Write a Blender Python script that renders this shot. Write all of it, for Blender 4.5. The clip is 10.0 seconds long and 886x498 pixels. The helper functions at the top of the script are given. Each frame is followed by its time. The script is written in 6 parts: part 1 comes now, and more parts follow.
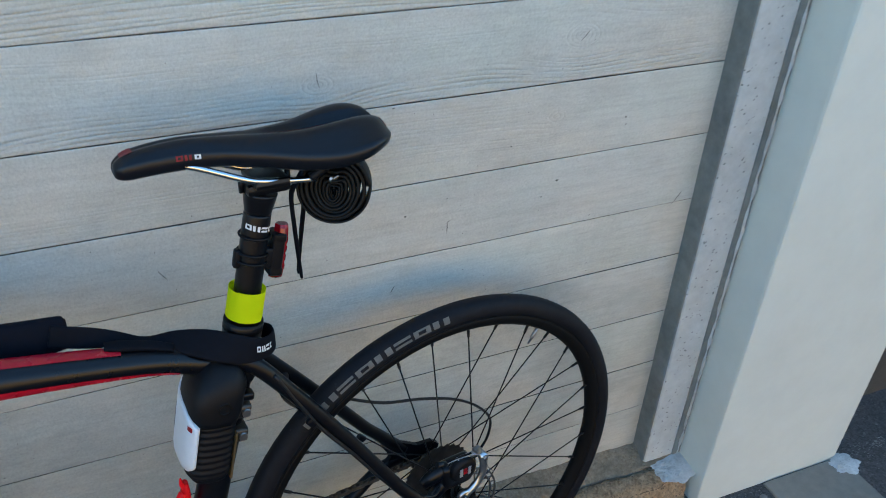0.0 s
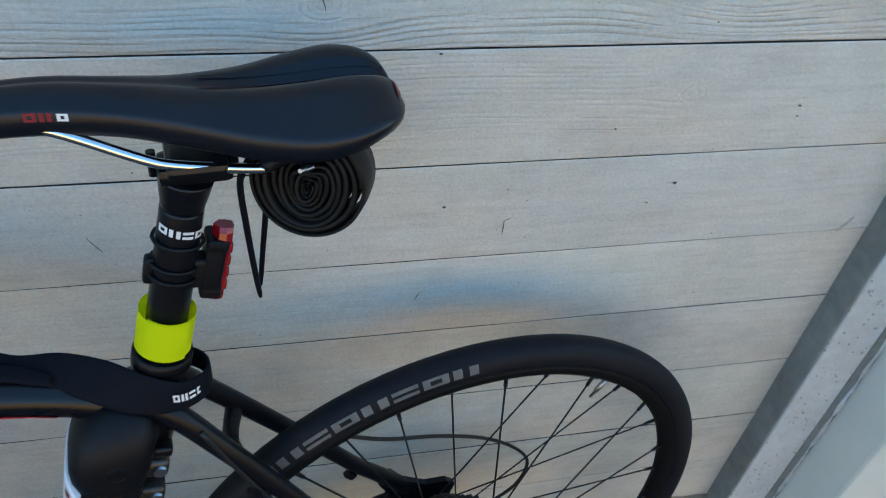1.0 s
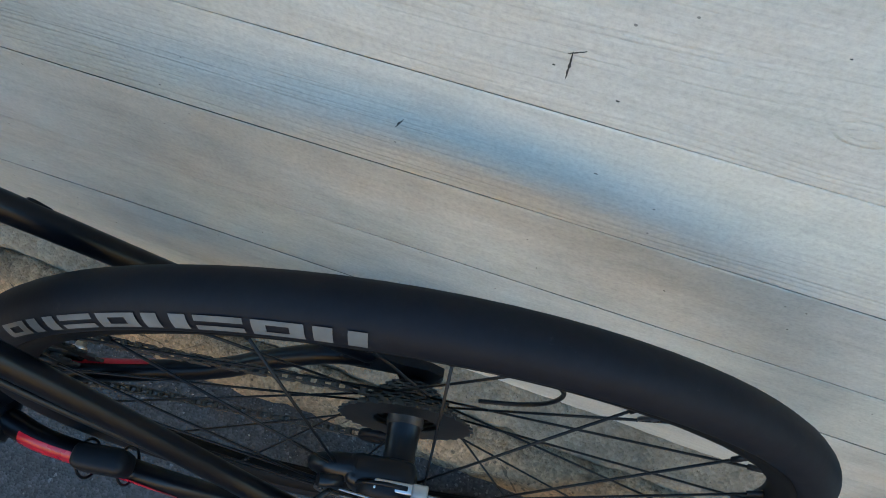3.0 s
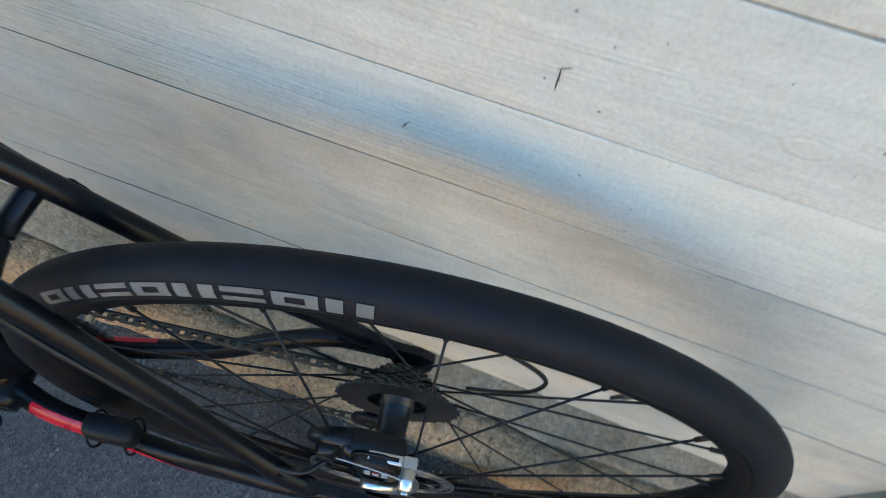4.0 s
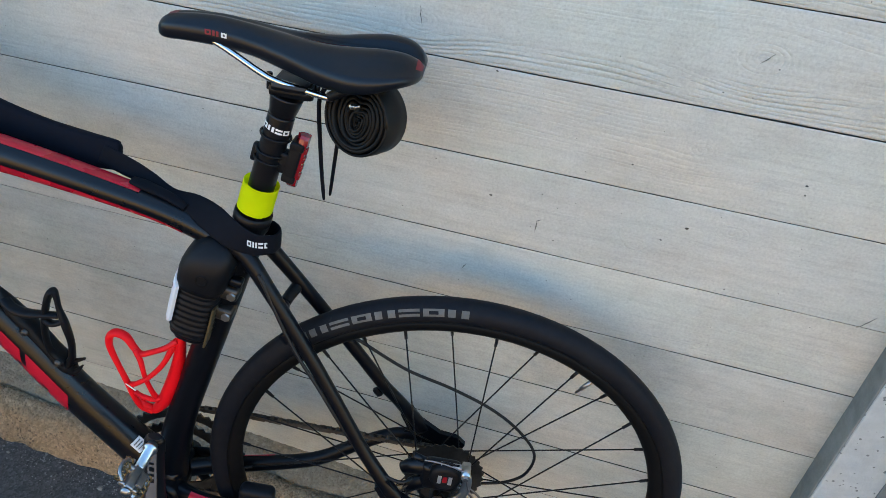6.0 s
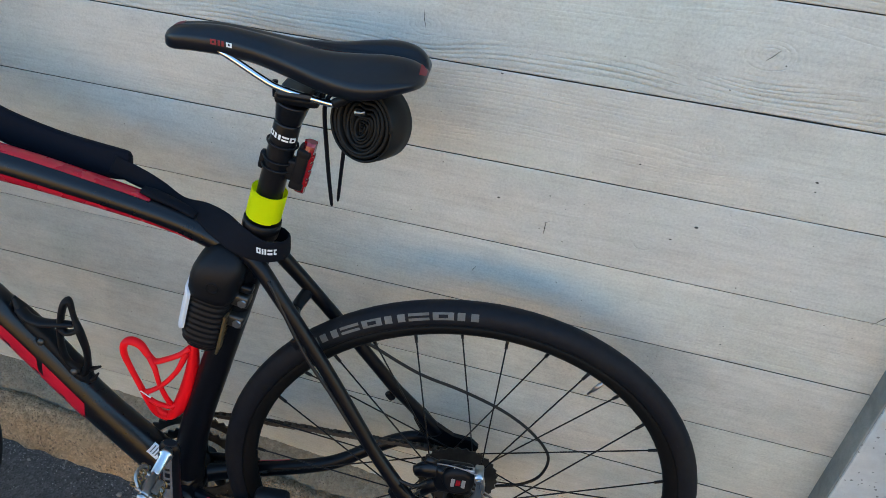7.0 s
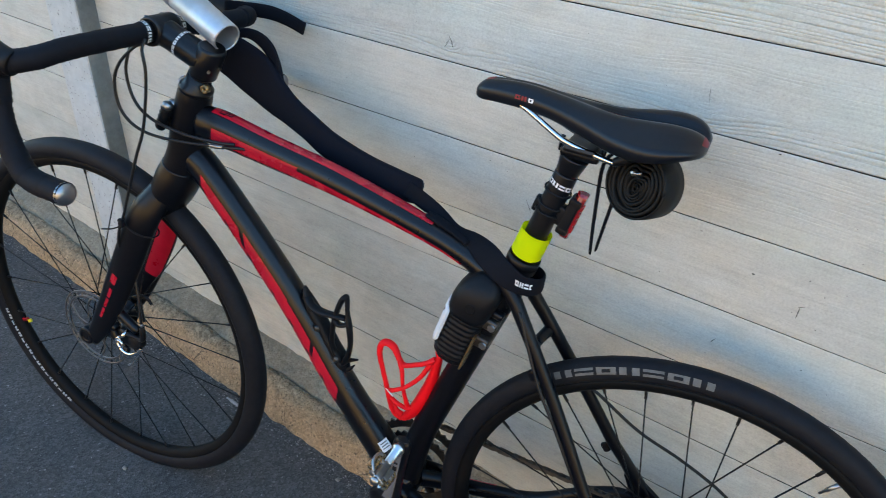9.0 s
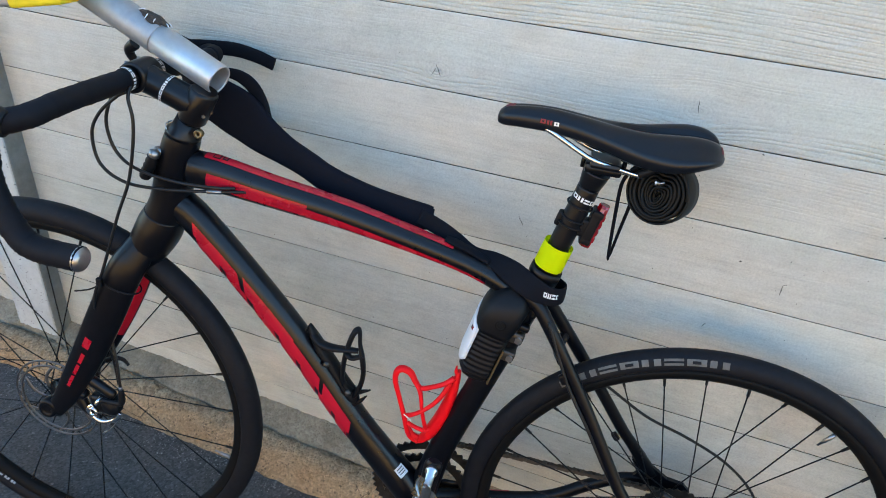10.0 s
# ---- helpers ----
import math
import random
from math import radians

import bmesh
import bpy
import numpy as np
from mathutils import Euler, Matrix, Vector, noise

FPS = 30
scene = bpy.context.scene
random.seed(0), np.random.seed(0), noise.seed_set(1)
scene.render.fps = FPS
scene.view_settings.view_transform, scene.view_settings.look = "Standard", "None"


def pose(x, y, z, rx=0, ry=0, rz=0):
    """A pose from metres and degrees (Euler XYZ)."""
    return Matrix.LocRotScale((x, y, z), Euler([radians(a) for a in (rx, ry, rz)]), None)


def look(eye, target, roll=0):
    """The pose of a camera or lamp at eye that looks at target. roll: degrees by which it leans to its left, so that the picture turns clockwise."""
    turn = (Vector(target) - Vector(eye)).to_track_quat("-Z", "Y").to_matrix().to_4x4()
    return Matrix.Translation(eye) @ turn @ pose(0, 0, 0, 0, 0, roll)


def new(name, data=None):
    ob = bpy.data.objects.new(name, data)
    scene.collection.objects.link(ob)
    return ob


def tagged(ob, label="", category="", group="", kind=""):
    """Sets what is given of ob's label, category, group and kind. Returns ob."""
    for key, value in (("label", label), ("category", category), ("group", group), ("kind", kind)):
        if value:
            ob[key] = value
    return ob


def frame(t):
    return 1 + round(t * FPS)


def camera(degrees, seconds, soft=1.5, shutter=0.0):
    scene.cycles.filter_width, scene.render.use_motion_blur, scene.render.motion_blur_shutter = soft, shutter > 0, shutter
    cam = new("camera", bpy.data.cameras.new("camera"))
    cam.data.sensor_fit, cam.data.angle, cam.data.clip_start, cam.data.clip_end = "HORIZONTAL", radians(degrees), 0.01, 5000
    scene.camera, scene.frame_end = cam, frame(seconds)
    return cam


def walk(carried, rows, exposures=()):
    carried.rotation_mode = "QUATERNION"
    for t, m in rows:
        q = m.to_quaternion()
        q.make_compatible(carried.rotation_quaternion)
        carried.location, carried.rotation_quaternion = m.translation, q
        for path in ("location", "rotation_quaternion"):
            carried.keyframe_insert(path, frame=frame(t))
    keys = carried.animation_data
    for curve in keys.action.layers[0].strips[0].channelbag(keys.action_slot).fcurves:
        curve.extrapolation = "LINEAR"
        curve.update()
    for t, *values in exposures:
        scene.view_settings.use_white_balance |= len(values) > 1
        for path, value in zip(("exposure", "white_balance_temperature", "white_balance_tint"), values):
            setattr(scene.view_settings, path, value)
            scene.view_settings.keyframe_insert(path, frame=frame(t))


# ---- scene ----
cam = camera(63.5, 10.0, soft=0.85, shutter=0.2)
PATH = [
    (0, (-0.284, -0.831, 1.292), (0.357, 0.708, 0.188), 1.2),
    (0.5, (-0.19, -0.707, 1.248), (0.244, 0.776, -0.022), 1.5),
    (1, (-0.129, -0.549, 1.21), (0.226, 0.904, -0.118), 5.1),
    (1.5, (-0.034, -0.42, 1.155), (-0.114, 1.014, -0.238), 4.7),
    (2, (0.109, -0.295, 1.11), (-0.384, 0.876, -0.435), 9.5),
    (2.5, (0.093, -0.247, 1.037), (-0.334, 0.665, -0.691), 1.0),
    (2.7, (0.087, -0.229, 1.01), (-0.268, 0.602, -0.774), -0.4),
    (3.8, (0.076, -0.193, 0.989), (-0.116, 0.411, -0.908), -0.6),
    (4, (0.086, -0.236, 1.037), (-0.158, 0.514, -0.801), 3.2),
    (4.5, (0.134, -0.371, 1.135), (-0.45, 0.684, -0.46), 3.5),
    (5, (0.113, -0.597, 1.193), (-0.38, 0.784, -0.167), 5.4),
    (5.5, (0.083, -0.762, 1.24), (-0.219, 0.764, -0.017), 6.3),
    (6, (0.11, -0.784, 1.253), (-0.217, 0.791, 0.065), 6.4),
    (7.3, (0.119, -0.781, 1.256), (-0.257, 0.782, 0.067), 4.2),
    (7.5, (0.117, -0.781, 1.246), (-0.261, 0.769, 0.039), 4.4),
    (8, (0.121, -0.783, 1.243), (-0.332, 0.727, 0.012), 4.5),
    (8.5, (0.127, -0.8, 1.267), (-0.713, 0.601, 0.113), 2.9),
    (9, (0.096, -0.868, 1.281), (-0.837, 0.527, 0.193), 2.9),
    (9.5, (-0.02, -0.977, 1.289), (-0.786, 0.517, 0.202), 1.0),
    (10, (-0.103, -0.994, 1.3), (-0.68, 0.612, 0.258), 4.0),
]
walk(cam, [(t, look(eye, target, roll)) for t, eye, target, roll in PATH],
     exposures=[(0.0, 1.74, 5580, -7), (2.0, 1.85, 5530, -8), (2.7, 1.95, 5620, -8), (3.8, 2.48, 5800, -7), (4.5, 2.36, 6040, -5), (6.0, 2.08, 5980, -4), (8.0, 1.95, 5960, -4), (9.0, 2.18, 6020, -4), (10.0, 2.29, 6080, -3)])

# ---------------------------------------------------------------- light
SUN_TRAVEL = Vector((-0.25, -1.0, -0.62)).normalized()
world = bpy.data.worlds.new("world")
scene.world = world
world.use_nodes = True
wn = world.node_tree.nodes
sky = wn.new("ShaderNodeTexSky")
sky.sky_type = "NISHITA"
sky.sun_disc = False
sky.dust_density = 0.1
sky.sun_elevation = math.asin(-SUN_TRAVEL.z)
sky.sun_rotation = math.atan2(-SUN_TRAVEL.x, -SUN_TRAVEL.y)
wn["Background"].inputs["Strength"].default_value = 0.15
world.node_tree.links.new(sky.outputs[0], wn["Background"].inputs["Color"])
sun = new("sun", bpy.data.lights.new("sun", "SUN"))
sun.data.energy = 4.5
sun.data.angle = radians(0.5)
sun.data.color = (1.0, 0.93, 0.82)
sun.matrix_world = look((2, 6, 6), Vector((2, 6, 6)) + SUN_TRAVEL)


# ---------------------------------------------------------------- materials
class Mat:
    """A small wrapper round a node material."""

    def __init__(self, name, rough=0.5, metal=0.0, coord="Object"):
        self.m = bpy.data.materials.new(name)
        self.m.use_nodes = True
        self.t = self.m.node_tree
        self.b = self.t.nodes["Principled BSDF"]
        self.b.inputs["Roughness"].default_value = rough
        self.b.inputs["Metallic"].default_value = metal
        self.c = self.t.nodes.new("ShaderNodeTexCoord").outputs[coord]

    def node(self, kind, **inputs):
        n = self.t.nodes.new(kind)
        for key, value in inputs.items():
            self.put(n.inputs[key.replace("_", " ")], value)
        return n

    def put(self, socket, value):
        if isinstance(value, bpy.types.NodeSocket):
            self.t.links.new(value, socket)
        else:
            socket.default_value = value

    def math(self, op, a, b=0.0, c=None):
        n = self.t.nodes.new("ShaderNodeMath")
        n.operation = op
        self.put(n.inputs[0], a)
        self.put(n.inputs[1], b)
        if c is not None:
            self.put(n.inputs[2], c)
        return n.outputs[0]

    def scaled(self, x, y, z, coord=None, shift=None):
        n = self.t.nodes.new("ShaderNodeMapping")
        self.put(n.inputs["Vector"], coord or self.c)
        n.inputs["Scale"].default_value = (x, y, z)
        if shift is not None:
            self.put(n.inputs["Location"], shift)
        return n.outputs[0]

    def noise(self, scale, detail=4, rough=0.55, coord=None, distort=0.0):
        n = self.node("ShaderNodeTexNoise", Scale=scale, Detail=detail, Roughness=rough, Distortion=distort)
        self.put(n.inputs["Vector"], coord or self.c)
        return n.outputs["Fac"]

    def voronoi(self, scale, coord=None, feature="F1", rand=1.0):
        n = self.t.nodes.new("ShaderNodeTexVoronoi")
        n.feature = feature
        n.inputs["Scale"].default_value = scale
        n.inputs["Randomness"].default_value = rand
        self.put(n.inputs["Vector"], coord or self.c)
        return n

    def ramp(self, fac, *stops):
        n = self.t.nodes.new("ShaderNodeValToRGB")
        e = n.color_ramp.elements
        while len(e) < len(stops):
            e.new(0.5)
        for el, (pos, col) in zip(e, stops):
            el.position = pos
            el.color = (*col, 1) if isinstance(col, tuple) else (col, col, col, 1)
        self.put(n.inputs["Fac"], fac)
        return n.outputs["Color"]

    def mix(self, fac, a, b, blend="MIX"):
        n = self.t.nodes.new("ShaderNodeMix")
        n.data_type = "RGBA"
        n.blend_type = blend
        self.put(n.inputs[0], fac)
        self.put(n.inputs[6], a if not isinstance(a, tuple) else (*a[:3], 1))
        self.put(n.inputs[7], b if not isinstance(b, tuple) else (*b[:3], 1))
        return n.outputs[2]

    def color(self, c):
        self.put(self.b.inputs["Base Color"], (*c, 1) if isinstance(c, tuple) else c)
        return self

    def rough(self, r):
        self.put(self.b.inputs["Roughness"], r)
        return self

    def bump(self, height, strength=0.3, distance=0.002, normal=None):
        n = self.node("ShaderNodeBump", Strength=strength, Distance=distance)
        self.put(n.inputs["Height"], height)
        if normal is not None:
            self.put(n.inputs["Normal"], normal)
        self.t.links.new(n.outputs[0], self.b.inputs["Normal"])
        return n.outputs[0]

    def random(self):
        return self.t.nodes.new("ShaderNodeObjectInfo").outputs["Random"]


def plain(name, col, rough=0.5, metal=0.0, vary=0.12, scale=60.0, bump=0.0, coat=0.0, spec=0.5):
    """A material with grain at two scales."""
    m = Mat(name, rough, metal)
    n = m.math("ADD", m.math("MULTIPLY", m.noise(scale), 0.6), m.math("MULTIPLY", m.noise(scale * 0.12, 2), 0.4))
    lo = tuple(v * (1 - vary) for v in col)
    hi = tuple(min(1, v * (1 + vary)) for v in col)
    m.color(m.ramp(n, (0.3, lo), (0.7, hi)))
    m.rough(m.math("ADD", rough - 0.06, m.math("MULTIPLY", n, 0.12)))
    m.b.inputs["Specular IOR Level"].default_value = spec
    if bump:
        m.bump(n, bump, 0.001)
    if coat:
        m.b.inputs["Coat Weight"].default_value = coat
        m.b.inputs["Coat Roughness"].default_value = 0.25
    return m.m


# knots of the shuttering boards: along the wall, height, size
KNOTS = ((0.264, 0.999, 0.030), (-0.108, 0.974, 0.024), (-0.490, 0.965, 0.026), (0.235, 0.885, 0.016), (-0.86, 0.91, 0.024), (0.193, 0.739, 0.018), (0.300, 0.786, 0.020))


def board_concrete():
    """Concrete cast against sawn boards: smooth and mottled, with raised grain in patches and round the knots."""
    m = Mat("board_concrete", 0.92)
    pos = m.t.nodes.new("ShaderNodeNewGeometry").outputs["Position"]
    r = m.random()
    off = m.node("ShaderNodeCombineXYZ")
    m.put(off.inputs[0], m.math("MULTIPLY", r, 7.3))
    m.put(off.inputs[2], m.math("MULTIPLY", r, 3.1))
    vec = m.t.nodes.new("ShaderNodeVectorMath")
    m.put(vec.inputs[0], pos)
    m.put(vec.inputs[1], off.outputs[0])
    p = vec.outputs[0]
    sep = m.node("ShaderNodeSeparateXYZ")
    m.put(sep.inputs[0], pos)
    x, z = sep.outputs[0], sep.outputs[2]
    # the grain gives way above and below each knot, and closes round it
    bend, core, ring_at = 0.0, 0.0, 0.0
    for kx, kz, size in KNOTS:
        dx, dz = m.math("SUBTRACT", x, kx), m.math("SUBTRACT", z, kz)
        far = m.math("ADD", m.math("POWER", m.math("ABSOLUTE", m.math("DIVIDE", dx, size * 2.6)), 2.0), m.math("POWER", m.math("ABSOLUTE", m.math("DIVIDE", dz, size * 1.5)), 2.0))
        push = m.math("MULTIPLY", m.math("POWER", 2.718, m.math("MULTIPLY", far, -1.0)), m.math("MULTIPLY", dz, -0.75))
        near = m.math("SQRT", m.math("ADD", m.math("POWER", m.math("ABSOLUTE", m.math("MULTIPLY", dx, 0.62)), 2.0), m.math("POWER", m.math("ABSOLUTE", dz), 2.0)))
        inside = m.math("LESS_THAN", near, size * 0.62)
        bend = m.math("ADD", push, bend)
        core = m.math("ADD", inside, core)
        ring_at = m.math("ADD", m.math("MULTIPLY", inside, near), ring_at)
    sway = m.math("MULTIPLY", m.noise(1.0, 2, 0.5, m.scaled(1.6, 0.0, 4.0, p)), 0.052)
    zz = m.math("ADD", m.math("ADD", z, bend), sway)
    grainpos = m.node("ShaderNodeCombineXYZ")
    m.put(grainpos.inputs[0], m.math("MULTIPLY", x, 1.6))
    m.put(grainpos.inputs[1], r)
    m.put(grainpos.inputs[2], m.math("MULTIPLY", zz, 62.0))
    lines = m.noise(1.0, 2, 0.5, grainpos.outputs[0])
    straight = m.math("ADD", m.math("MULTIPLY", zz, 1100.0), m.math("MULTIPLY", lines, 15.0))
    rings = m.math("ADD", m.math("MULTIPLY", ring_at, 1500.0), m.math("MULTIPLY", lines, 5.0))
    phase = m.math("ADD", m.math("MULTIPLY", straight, m.math("SUBTRACT", 1.0, core)), m.math("MULTIPLY", rings, core))
    wave = m.math("ADD", m.math("MULTIPLY", m.math("SINE", phase), 0.5), 0.5)
    ring = m.math("POWER", wave, 2.2)
    # grain stands out in long patches only
    local = m.node("ShaderNodeSeparateXYZ")
    m.put(local.inputs[0], m.c)
    lower = m.ramp(m.math("MULTIPLY", local.outputs[2], 8.0), (0.0, 0.12), (0.9, -0.0))
    patch = m.ramp(m.math("ADD", m.noise(1.0, 3, 0.55, m.scaled(1.5, 0.0, 9.0, p)), lower), (0.50, 0.03), (0.70, 0.50))
    broken = m.ramp(m.noise(1.0, 4, 0.7, m.scaled(11.0, 0.0, 150.0, p)), (0.40, 0.05), (0.64, 1.0))
    patch = m.math("MULTIPLY", patch, m.math("ADD", 0.45, m.math("MULTIPLY", m.math("GREATER_THAN", z, 0.580), 0.55)))
    where = m.math("MULTIPLY", m.math("MAXIMUM", patch, m.math("MULTIPLY", core, 0.35)), broken)
    edge = m.math("ADD", m.math("MULTIPLY", m.noise(1.0, 2, 0.5, m.scaled(2.2, 0.0, 0.0, p)), 0.05), 0.952)
    band = m.math("MULTIPLY", m.math("GREATER_THAN", z, 0.935), m.ramp(m.math("MULTIPLY", m.math("SUBTRACT", edge, z), 60.0), (0.0, 0.0), (1.0, 0.9)))
    where = m.math("MAXIMUM", where, m.math("MULTIPLY", band, broken))
    coarse = m.math("GREATER_THAN", z, 1.054)
    where = m.math("MAXIMUM", where, m.math("MULTIPLY", m.math("MULTIPLY", coarse, broken), 0.9))
    groove = m.math("MULTIPLY", ring, where)
    cloud = m.noise(4.0, 5, 0.6, m.scaled(1.0, 1.0, 1.8, p))
    blotch = m.noise(22.0, 5, 0.72, m.scaled(1.0, 1.0, 1.3, p))
    tone = m.math("ADD", m.math("MULTIPLY", cloud, 0.55), m.math("MULTIPLY", blotch, 0.45))
    col = m.ramp(tone, (0.32, (0.46, 0.455, 0.415)), (0.50, (0.555, 0.553, 0.508)), (0.68, (0.615, 0.612, 0.567)))
    # groove shade is also put into the colour; the bump alone barely shows
    col = m.mix(m.math("MULTIPLY", groove, 0.24), col, (0.30, 0.298, 0.28))
    streak = m.ramp(m.noise(1.0, 5, 0.7, m.scaled(9.0, 1.0, 130.0, p)), (0.32, 0.90), (0.5, 1.0), (0.68, 1.06))
    col = m.mix(1.0, col, streak, "MULTIPLY")
    grit = m.ramp(m.noise(300.0, 4, 0.75, p), (0.30, 0.84), (0.5, 1.0), (0.70, 1.11))
    col = m.mix(1.0, col, grit, "MULTIPLY")
    scratch = m.ramp(m.noise(1.0, 4, 0.7, m.scaled(34.0, 1.0, 620.0, p)), (0.30, 0.80), (0.44, 1.0), (0.62, 1.0), (0.74, 1.10))
    col = m.mix(0.4, col, scratch, "MULTIPLY")
    chalk = m.ramp(m.noise(1.0, 5, 0.72, m.scaled(26.0, 1.0, 60.0, p)), (0.60, 0.0), (0.70, 0.28))
    col = m.mix(chalk, col, (0.68, 0.68, 0.645))
    smudge = m.ramp(m.noise(1.0, 4, 0.6, m.scaled(13.0, 1.0, 9.0, p)), (0.66, 0.0), (0.78, 0.24))
    col = m.mix(smudge, col, (0.34, 0.33, 0.30))
    warm = m.ramp(m.noise(3.2, 3, 0.6, m.scaled(1.0, 1.0, 2.5, p)), (0.34, (0.965, 1.0, 0.995)), (0.5, (1.0, 1.0, 1.0)), (0.66, (1.035, 0.99, 0.945)))
    col = m.mix(1.0, col, warm, "MULTIPLY")
    tint = m.ramp(r, (0.0, (0.945, 0.95, 0.955)), (0.5, (1.0, 0.99, 0.975)), (1.0, (1.035, 1.02, 0.99)))
    col = m.mix(1.0, col, tint, "MULTIPLY")
    # below the sixth joint the boards are darker and greyer, with random blotches
    below_joint = m.math("LESS_THAN", z, 0.580)
    lower_mottle = m.ramp(m.noise(1.0, 5, 0.65, m.scaled(7.0, 1.0, 10.0, p)), (0.36, (0.83, 0.84, 0.83)), (0.52, (0.95, 0.95, 0.94)), (0.70, (1.03, 1.025, 1.01)))
    col = m.mix(below_joint, col, m.mix(1.0, col, lower_mottle, "MULTIPLY"))
    # pinholes: the shade in them is put into the colour, besides the bump
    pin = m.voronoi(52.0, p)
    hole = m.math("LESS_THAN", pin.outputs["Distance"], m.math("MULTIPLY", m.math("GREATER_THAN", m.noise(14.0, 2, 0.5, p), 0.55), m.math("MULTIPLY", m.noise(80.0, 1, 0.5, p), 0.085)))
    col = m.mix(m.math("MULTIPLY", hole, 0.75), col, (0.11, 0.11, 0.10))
    m.color(col)
    h = m.math("MULTIPLY", groove, -1.0)
    h = m.math("ADD", h, m.math("MULTIPLY", blotch, 0.35))
    h = m.math("ADD", h, m.math("MULTIPLY", m.noise(1.0, 4, 0.65, m.scaled(30.0, 1.0, 420.0, p)), 0.20))
    h = m.math("SUBTRACT", h, m.math("MULTIPLY", hole, 1.0))
    m.bump(h, 0.55, 0.0028)
    return m.m


def rough_concrete(name, lo, hi, pits=0.0, scale=30.0, bump=0.6, grit=0.0):
    m = Mat(name, 0.92)
    n = m.math("ADD", m.math("MULTIPLY", m.noise(scale, 6, 0.65), 0.5), m.math("MULTIPLY", m.noise(scale * 0.13, 3), 0.5))
    col = m.ramp(n, (0.32, lo), (0.68, hi))
    h = m.noise(scale * 4, 5, 0.7)
    if grit:
        g = m.voronoi(210.0)
        shade = m.ramp(g.outputs["Color"], (0.1, 1.0 - grit), (0.55, 1.0), (0.95, 1.0 + grit))
        col = m.mix(1.0, col, shade, "MULTIPLY")
        h = m.math("SUBTRACT", h, g.outputs["Distance"])
    if pits:
        v = m.voronoi(scale * 2.6)
        gate = m.math("GREATER_THAN", m.noise(scale * 1.7, 2), 0.52)
        pit = m.math("LESS_THAN", v.outputs["Distance"], m.math("MULTIPLY", gate, pits))
        col = m.mix(m.math("MULTIPLY", pit, 0.75), col, tuple(c * 0.25 for c in lo))
        h = m.math("SUBTRACT", h, m.math("MULTIPLY", pit, 2.0))
    m.color(col)
    m.bump(h, bump, 0.003)
    return m.m


def asphalt():
    """Worn asphalt: fine stones close in tone, pale grit here and there, broad stains."""
    m = Mat("asphalt", 0.9)
    v = m.voronoi(260.0)
    w = m.voronoi(110.0)
    stone = m.ramp(v.outputs["Color"], (0.05, 0.036), (0.5, 0.064), (0.9, 0.096), (1.0, 0.24))
    big = m.ramp(m.math("ADD", m.math("MULTIPLY", m.noise(3.0, 5, 0.65), 0.6), m.math("MULTIPLY", m.noise(24.0, 5, 0.7), 0.4)), (0.3, 0.70), (0.7, 1.22))
    col = m.mix(1.0, stone, big, "MULTIPLY")
    grit = m.math("LESS_THAN", w.outputs["Distance"], m.math("MULTIPLY", m.math("GREATER_THAN", m.noise(40.0, 2), 0.63), 0.22))
    col = m.mix(m.math("MULTIPLY", grit, 0.35), col, (0.20, 0.19, 0.175))
    col = m.mix(1.0, col, (1.08, 1.00, 0.96), "MULTIPLY")
    m.color(col)
    m.bump(m.math("ADD", v.outputs["Distance"], m.math("MULTIPLY", m.noise(60.0, 4), 0.7)), 0.5, 0.0025)
    return m.m


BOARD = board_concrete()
# dark core: dirt and shade inside joints, cracks and holes sit in this colour
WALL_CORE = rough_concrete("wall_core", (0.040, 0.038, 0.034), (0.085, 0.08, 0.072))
PITTED = rough_concrete("pitted_concrete", (0.42, 0.445, 0.45), (0.61, 0.635, 0.635), pits=0.21, scale=46.0)
JOINT = rough_concrete("grey_joint_filler", (0.13, 0.14, 0.135), (0.25, 0.265, 0.255), scale=42.0, bump=0.7)
RENDERED = rough_concrete("rendered_column", (0.60, 0.625, 0.575), (0.69, 0.715, 0.66), scale=14.0, bump=0.15)
KERB = Mat("kerb_concrete", 0.95)
_n = KERB.math("ADD", KERB.math("MULTIPLY", KERB.noise(9.0, 6, 0.7), 0.5), KERB.math("MULTIPLY", KERB.noise(80.0, 6, 0.75), 0.5))
_c = KERB.ramp(_n, (0.30, (0.22, 0.148, 0.088)), (0.44, (0.46, 0.315, 0.178)), (0.58, (0.56, 0.40, 0.24)), (0.72, (0.66, 0.53, 0.38)))
_v = KERB.voronoi(4.0, KERB.scaled(1.0, 1.0, 1.6), "DISTANCE_TO_EDGE")
_w = KERB.noise(30.0, 4, 0.7)
_crack = KERB.math("LESS_THAN", KERB.math("ADD", _v.outputs["Distance"], KERB.math("MULTIPLY", _w, 0.05)), 0.0285)
_c = KERB.mix(KERB.math("MULTIPLY", _crack, 0.65), _c, (0.07, 0.055, 0.04))
_pit = KERB.math("LESS_THAN", KERB.voronoi(120.0).outputs["Distance"], KERB.math("MULTIPLY", KERB.math("GREATER_THAN", KERB.noise(50.0, 2), 0.52), 0.3))
_c = KERB.mix(KERB.math("MULTIPLY", _pit, 0.6), _c, (0.10, 0.08, 0.06))
_edge = KERB.node("ShaderNodeSeparateXYZ")
KERB.put(_edge.inputs[0], KERB.c)
_top = KERB.ramp(KERB.math("ADD", KERB.math("MULTIPLY", _edge.outputs[1], 18.0), KERB.math("ADD", 1.55, KERB.math("MULTIPLY", KERB.noise(26.0, 5, 0.7), 0.9))), (0.36, 0.0), (0.66, 0.85))
